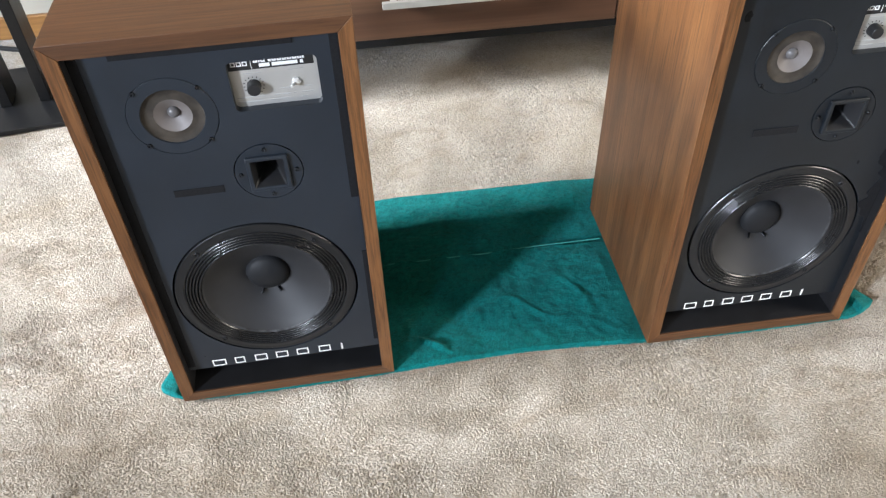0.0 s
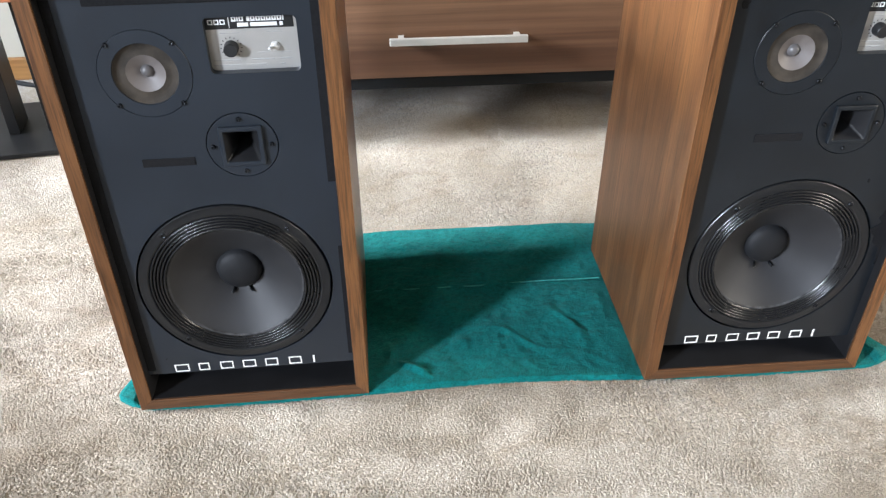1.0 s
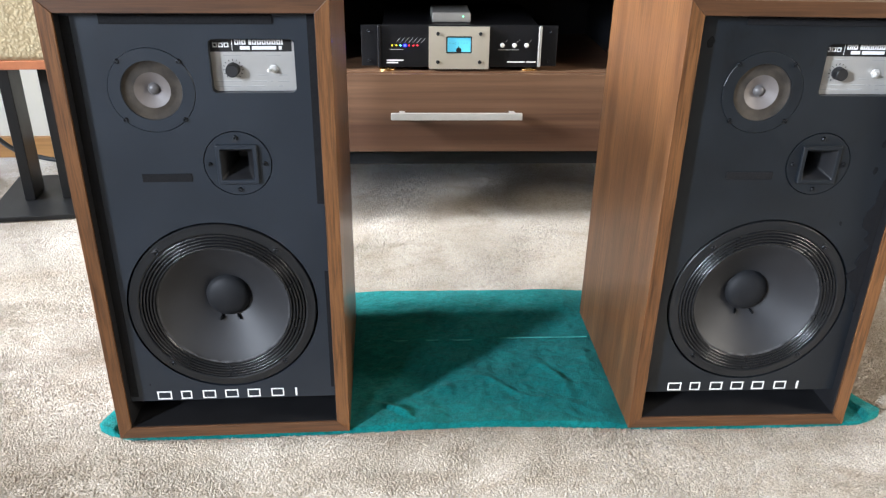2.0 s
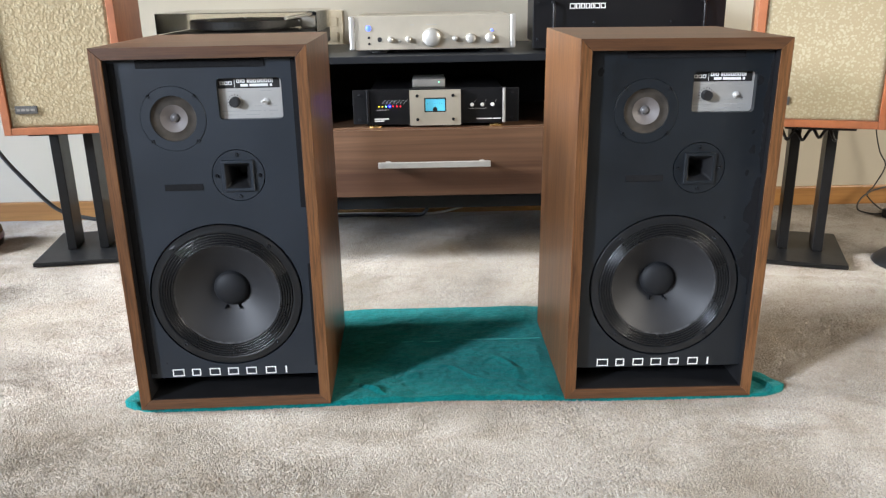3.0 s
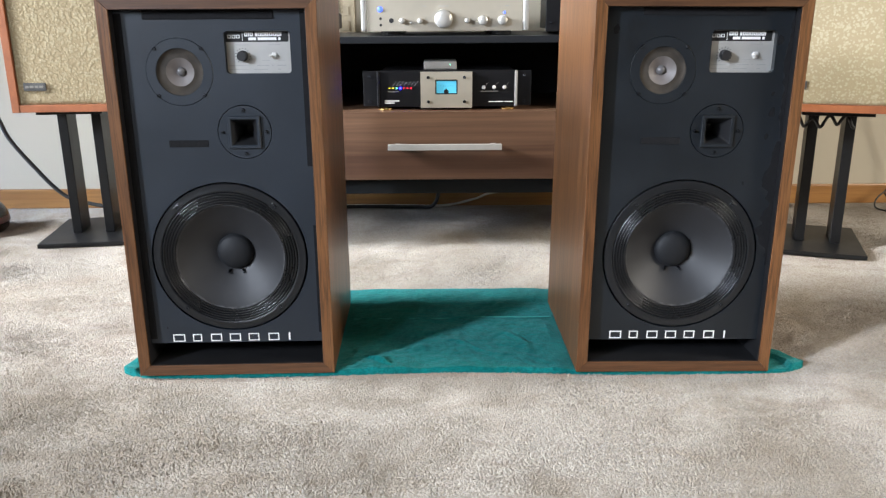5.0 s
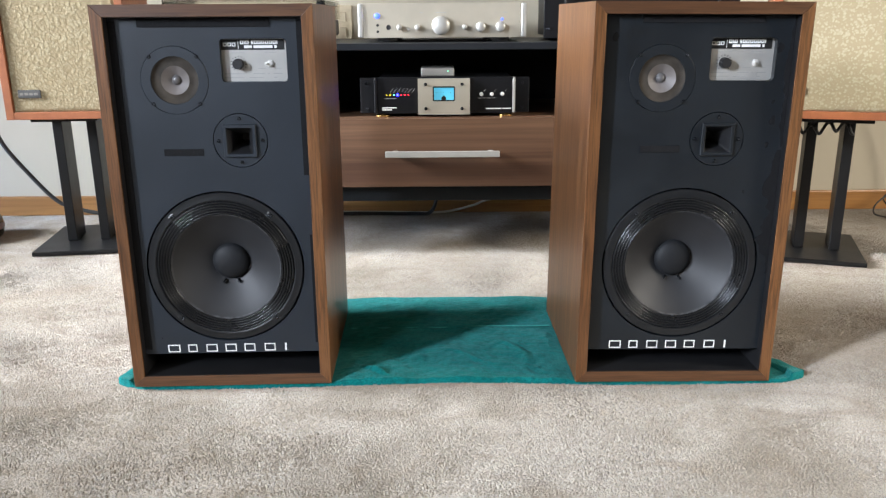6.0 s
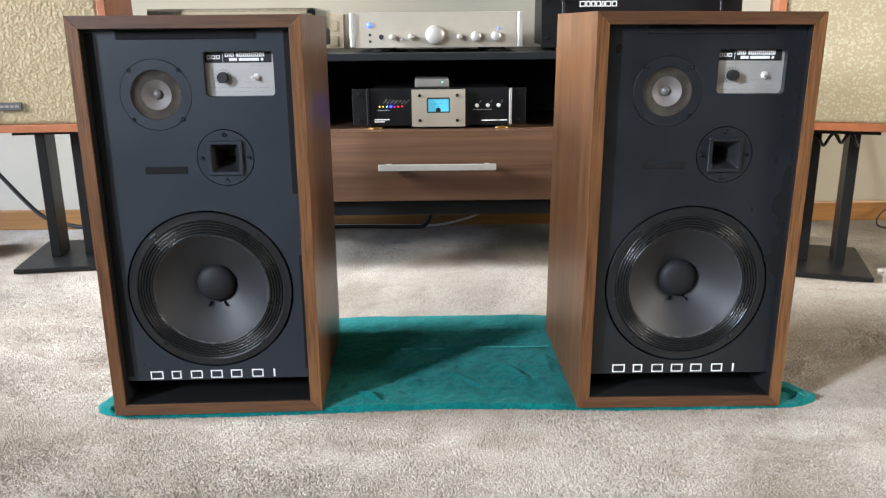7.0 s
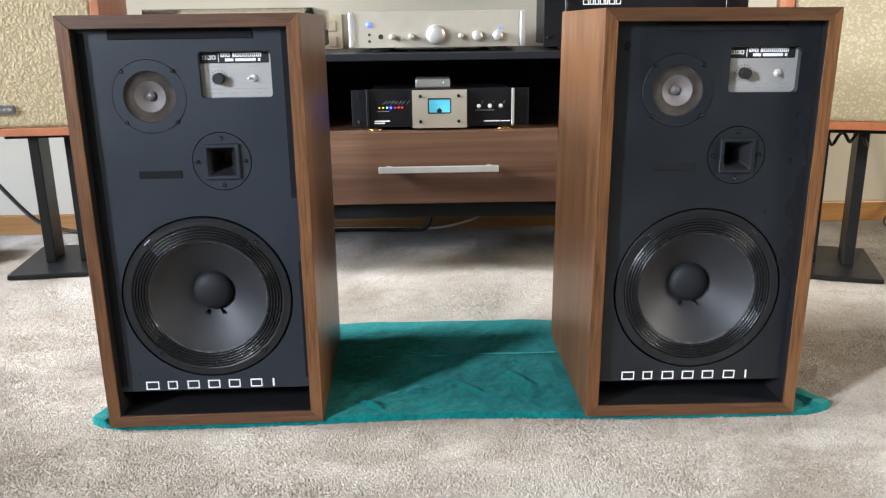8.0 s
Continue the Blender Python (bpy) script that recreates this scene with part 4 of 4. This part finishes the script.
    plain_marks("small_mark", p, [(-0.197, -0.172)], z0 + 0.0085, 0.0028, y, WHITE_INK)
    plain_marks("small_mark", p, [(0.0655, 0.104), (0.107, 0.128)], z0 + 0.0105, 0.0024, y, WHITE_INK)
    plain_marks("small_mark", p, [(-0.19, -0.16), (0.045, 0.09)], led_z - 0.009, 0.0008, y, GREY_INK)
    for x in (-0.195, 0.115):
        for yy in (y + 0.014, y + 0.25):
            f = lathe([(0, 0), (0.017, 0), (0.0185, 0.0015), (0.0185, 0.004), (0.014, 0.0072), (0, 0.0072)], 28)
            f.transform(Matrix.Translation((x, yy, BAY - 0.001)) @ Matrix.Rotation(radians(90), 4, "X"))
            part("foot", f, GOLD, p, "small brass foot")
    # small silver box lying on it
    m = thing("network_player", "small silver box with green lamp on the power conditioner", "hi-fi unit", pose(-0.056, 0.86, z1 - 0.002))
    part("case", box(-0.0425, 0.0425, -0.05, 0.06, 0.0, 0.0215, 0.004, 3), SATIN, m, smooth=False)
    part("status_lamp", lathe([(0, -0.0012), (0.0016, 0)], 12), LED_GREEN, m, "green lamp", at=(0.026, -0.05, 0.013))


build_power_conditioner()


def build_power_amplifier():
    y, x0, x1, z0, z1 = 0.815, 0.211, 0.698, SHELF + 0.008, SHELF + 0.15
    a = thing("power_amplifier", "black rack power amplifier on the cabinet top", "amplifier", pose(0, 0, 0))
    part("case", box(x0 + 0.025, x1 - 0.025, y + 0.006, y + 0.33, z0 + 0.003, z1 - 0.004, 0.002), AMP_BLACK, a)
    f = part("front_panel", box(x0, x1, y, y + 0.006, z0, z1, 0.001), AMP_BLACK, a, "black anodised front panel")
    for x in (x0 + 0.0125, x1 - 0.0125):
        for z in (z0 + 0.022, z1 - 0.03):
            screw(f, x, z, y, 0.004)
    for x in (x0 + 0.155, x1 - 0.137):
        screw(f, x, z0 + 0.061, y, 0.004)
    for x in (x0 + 0.048, x1 - 0.062):
        part("handle", tube([(x, y, z0 + 0.03), (x, y - 0.022, z0 + 0.032), (x, y - 0.03, z0 + 0.045), (x, y - 0.03, z1 - 0.045), (x, y - 0.022, z1 - 0.032), (x, y, z1 - 0.03)], 0.0035), AMP_BLACK, a, smooth=True)
    x = 0.303
    for gw in (0.014, 0.010, 0.010, 0.011, 0.007, 0.014, 0.012):
        plain_marks("logo_mark", f, [(x, x + gw)], z0 + 0.0955, 0.0125, y, WHITE_INK, 0.0018)
        x += gw + 0.002
    for x in (x0 + 0.06, x1 - 0.06):
        for yy in (y + 0.05, y + 0.28):
            part("foot", box(x - 0.015, x + 0.015, yy - 0.015, yy + 0.015, SHELF, z0 + 0.002, 0.002), BLACK, a)


build_power_amplifier()


def build_turntable():
    x0, x1, y0, y1, z0 = -0.756, -0.342, 0.87, 1.19, SHELF
    t = thing("turntable", "turntable with black platter under a clear dust cover", "turntable", pose(0, 0, 0))
    part("plinth", box(x0 + 0.004, x1 - 0.004, y0 + 0.004, y1 - 0.004, z0 + 0.012, z0 + 0.055, 0.004), BLACK, t)
    for x in (x0 + 0.04, x1 - 0.04):
        for y in (y0 + 0.04, y1 - 0.04):
            f = lathe([(0, 0), (0.02, 0), (0.022, 0.003), (0.022, 0.0125), (0, 0.0125)], 20)
            f.transform(Matrix.Translation((x, y, z0)) @ Matrix.Rotation(radians(90), 4, "X"))
            part("foot", f, BLACK, t)
    p = lathe([(0, -0.034), (0.004, -0.034), (0.004, -0.029), (0.148, -0.029), (0.15, -0.027), (0.15, -0.008), (0.12, -0.006), (0.12, 0.0)], 64)
    p.transform(Matrix.Translation((x0 + 0.195, y0 + 0.17, z0 + 0.0555)) @ Matrix.Rotation(radians(-90), 4, "X"))
    part("platter", p, BLACK, t, "round black platter")
    arm = part("tonearm_base", box(x1 - 0.075, x1 - 0.03, y1 - 0.11, y1 - 0.06, z0 + 0.0552, z0 + 0.088, 0.006), SILVER, t, "silver tonearm base")
    part("tonearm", tube([(x1 - 0.05, y1 - 0.05, z0 + 0.093), (x1 - 0.055, y1 - 0.15, z0 + 0.092), (x1 - 0.09, y1 - 0.26, z0 + 0.088)], 0.0045), BRIGHT, arm, smooth=True)
    cw = lathe([(0, -0.012), (0.013, -0.012), (0.014, -0.01), (0.014, 0.01), (0.013, 0.012), (0, 0.012)], 24)
    cw.transform(Matrix.Translation((x1 - 0.049, y1 - 0.045, z0 + 0.093)))
    part("counterweight", cw, STEEL, arm)
    # cover: thin walls and top
    zt, th = z0 + 0.107, 0.003
    cv = box(x0, x1, y0, y1, z0 + 0.0555, zt)
    bmesh.ops.delete(cv, geom=[f for f in cv.faces if f.normal.z < -0.5], context="FACES_ONLY")
    bmesh.ops.solidify(cv, geom=list(cv.faces), thickness=th)
    ob = part("dust_cover", cv, ACRYLIC, t, "clear acrylic dust cover")
    ob.visible_shadow = False


build_turntable()

# ---- the pair of bookshelf loudspeakers on stands ----
BOX_W, BOX_H, BOX_D = 0.313, 0.60, 0.225


def build_shelf_speaker(m):
    """Origin at the front's bottom centre."""
    s = thing("bookshelf_speaker", "vintage teak loudspeaker with cream nubby grille cloth on a stand", "loudspeaker", m, "pair of speakers on stands")
    w, e = BOX_W / 2, 0.019
    for x in (-w, w - e):
        part("side_panel", box(x, x + e, 0, BOX_D, 0, BOX_H, 0.001), TEAK, s)
    part("top_panel", box(-w + e, w - e, 0.0005, BOX_D, BOX_H - e, BOX_H - 0.0005, 0.001), TEAK, s)
    part("bottom_panel", box(-w + e, w - e, 0.0005, BOX_D, 0.0005, e, 0.001), TEAK, s)
    part("back_panel", box(-w + e, w - e, BOX_D - 0.02, BOX_D - 0.006, e, BOX_H - e), BLACK, s)
    bm = bmesh.new()
    nx, nz = 60, 120
    rows = []
    for j in range(nz + 1):
        row = []
        for i in range(nx + 1):
            x, z = -w + e + 0.001 + (2 * w - 2 * e - 0.002) * i / nx, e + 0.001 + (BOX_H - 2 * e - 0.002) * j / nz
            edge = min(i, nx - i, j, nz - j)
            d = 0.008 if edge == 0 else (0.0055 if edge == 1 else 0.005)
            row.append(bm.verts.new((x, d + 0.0006 * noise.noise(Vector((x * 120, z * 120, 0))), z)))
        rows.append(row)
    for j in range(nz):
        for i in range(nx):
            bm.faces.new((rows[j][i], rows[j][i + 1], rows[j + 1][i + 1], rows[j + 1][i]))
    part("grille", bm, GRILLE, s, "cream nubby grille cloth", smooth=True)
    b = part("badge", box(-w + e + 0.017, -w + e + 0.072, 0.0015, 0.0045, e + 0.035, e + 0.055, 0.001), plain("badge_metal", (0.12, 0.12, 0.12), 0.35, 0.6), s, "small dark metal badge")
    plain_marks("badge_mark", b, [(-w + e + 0.022, -w + e + 0.030), (-w + e + 0.033, -w + e + 0.042), (-w + e + 0.045, -w + e + 0.053), (-w + e + 0.056, -w + e + 0.066)], e + 0.042, 0.006, 0.0015, plain("tarnished_badge_ink", (0.2, 0.19, 0.17), 0.5))
    return s


def build_stand(m):
    """Origin on the floor under the base's front centre."""
    s = thing("speaker_stand", "black steel speaker stand with twin posts on the carpet", "speaker stand", m, "pair of stands")
    part("base_plate", box(-0.115, 0.115, 0, 0.29, 0.004, 0.0155, 0.0015), STAND_BLACK, s)
    part("top_plate", box(-0.075, 0.09, 0.02, 0.22, 0.360, 0.3735, 0.0015), STAND_BLACK, s)
    for x in (-0.038, 0.05):
        part("post", box(x - 0.0125, x + 0.0125, 0.105, 0.19, 0.016, 0.3595, 0.0015), STAND_BLACK, s)
    for x in (-0.1, 0.1):
        for y in (0.02, 0.27):
            part("spike_foot", lathe_up([(0, 0), (0.004, 0), (0.006, 0.0042), (0, 0.0042)], 12, (x, y, 0)), STAND_BLACK, s)
    return s


stand = build_stand(pose(-1.036, 0.82, 0, 0, 0, 8))
copy_thing(stand, pose(0.908, 0.681, 0, 0, 0, -19))
small_speaker = build_shelf_speaker(pose(-0.98, 0.77, 0.374, 0, 0, 4))
copy_thing(small_speaker, pose(0.885, 0.65, 0.374, 0, 0, -18))

# ---- cables ----


def cable(name, points, r, mat, label):
    tagged(part(name, tube(points, r), mat, smooth=True), label, "cable")


cable("speaker_cable", [(-1.44, 1.15, 0.42), (-1.391, 1.15, 0.317), (-1.367, 1.15, 0.253), (-1.311, 1.15, 0.174), (-1.229, 1.15, 0.08), (-1.154, 1.15, 0.05), (-1.067, 1.15, 0.034), (-0.95, 1.15, 0.014), (-0.7, 1.2, 0.012)], 0.0065, RUBBER, "black speaker cable hanging down beside the wall")
spot = pose(0.908, 0.681, 0, 0, 0, -19)
coil = [spot @ Vector((-0.13 + 0.0042 * k, 0.05 + 0.009 * math.cos(k * 0.7), 0.343 + 0.012 * math.sin(k * 0.7) + 0.005 * math.sin(k * 0.23))) for k in range(44)]
cable("coiled_cable", coil, 0.004, RUBBER, "coiled black cable tucked under the stand top")
cable("thin_cable", [(1.36, 1.2, 0.4), (1.365, 1.24, 0.3), (1.378, 1.25, 0.247), (1.399, 1.25, 0.184), (1.424, 1.25, 0.137), (1.397, 1.25, 0.071), (1.373, 1.24, 0.043), (1.39, 1.18, 0.012), (1.405, 1.13, 0.012)], 0.0022, RUBBER, "thin dark cable hanging down the wall")
cable("power_cable", [(-0.75, 1.2, 0.01), (-0.5, 1.23, 0.01), (-0.31, 1.245, 0.01), (-0.14, 1.235, 0.01), (-0.08, 1.22, 0.02), (-0.06, 1.2, 0.09), (-0.05, 1.19, 0.2)], 0.006, RUBBER, "black power cable on the carpet under the cabinet")
cable("white_cable", [(-0.7, 1.235, 0.012), (-0.4, 1.255, 0.012), (-0.2, 1.25, 0.012), (-0.05, 1.24, 0.013), (0.05, 1.255, 0.03), (0.12, 1.265, 0.05), (0.3, 1.26, 0.06)], 0.0035, WHITE_CABLE, "thin white cable along the baseboard")


# ---- small things at the edges ----


def build_wall_outlet():
    o = thing("wall_outlet", "tan plastic wall socket plate on the cream wall", "wall socket", pose(-0.352, WALL_Y - 0.0005, 0.595))
    tan = plain("tan_plastic", (0.42, 0.35, 0.24), 0.4)
    part("plate", box(-0.035, 0.035, -0.006, 0, -0.057, 0.057, 0.002), tan, o)
    for z in (-0.022, 0.022):
        part("socket", box(-0.016, 0.016, -0.0085, -0.0062, z - 0.014, z + 0.014, 0.001), tan, o)


build_wall_outlet()


def build_pot():
    p = thing("pot", "low dark rounded pot with a red band on the carpet", "pot", pose(-1.42, 0.99, 0.0))
    body = lathe([(0, 0), (0.075, 0), (0.088, 0.012), (0.094, 0.035), (0.09, 0.06), (0.078, 0.08), (0.06, 0.09), (0.055, 0.088), (0.05, 0.06), (0, 0.055)], 48)
    body.transform(Matrix.Rotation(radians(90), 4, "X"))
    part("body", body, plain("dark_glazed_clay", (0.02, 0.014, 0.012), 0.25, 0, 0.5, 0.3, 30), p, smooth=True)
    band = lathe([(0.0942, 0.032), (0.0948, 0.034), (0.0935, 0.048), (0.0925, 0.049)], 48)
    band.transform(Matrix.Rotation(radians(90), 4, "X"))
    part("band", band, plain("red_glaze", (0.09, 0.022, 0.018), 0.3), p, "red glazed band", smooth=True)


build_pot()


def build_foot():
    f = thing("stand_foot", "black tapered foot of a stand on the carpet", "stand foot", pose(1.225, 0.69, 0.0))
    b = lathe([(0, 0), (0.11, 0), (0.112, 0.004), (0.105, 0.012), (0.06, 0.05), (0.03, 0.07), (0, 0.072)], 40)
    b.transform(Matrix.Rotation(radians(90), 4, "X"))
    part("cone", b, STAND_BLACK, f, smooth=True)


build_foot()


def build_adapter():
    a = thing("power_adapter", "small dark power adapter with thin cable by the baseboard", "power adapter", pose(1.405, 1.12, 0.0, 0, 0, 25))
    part("case", box(-0.035, 0.035, -0.025, 0.025, 0.0, 0.03, 0.006, 3), BLACK, a)
    part("lead", tube([(-0.03, 0.02, 0.012), (-0.05, 0.05, 0.008), (-0.045, 0.1, 0.01), (-0.01, 0.12, 0.035), (0.05, 0.115, 0.06), (0.14, 0.08, 0.075)], 0.0025), RUBBER, a, smooth=True)


build_adapter()
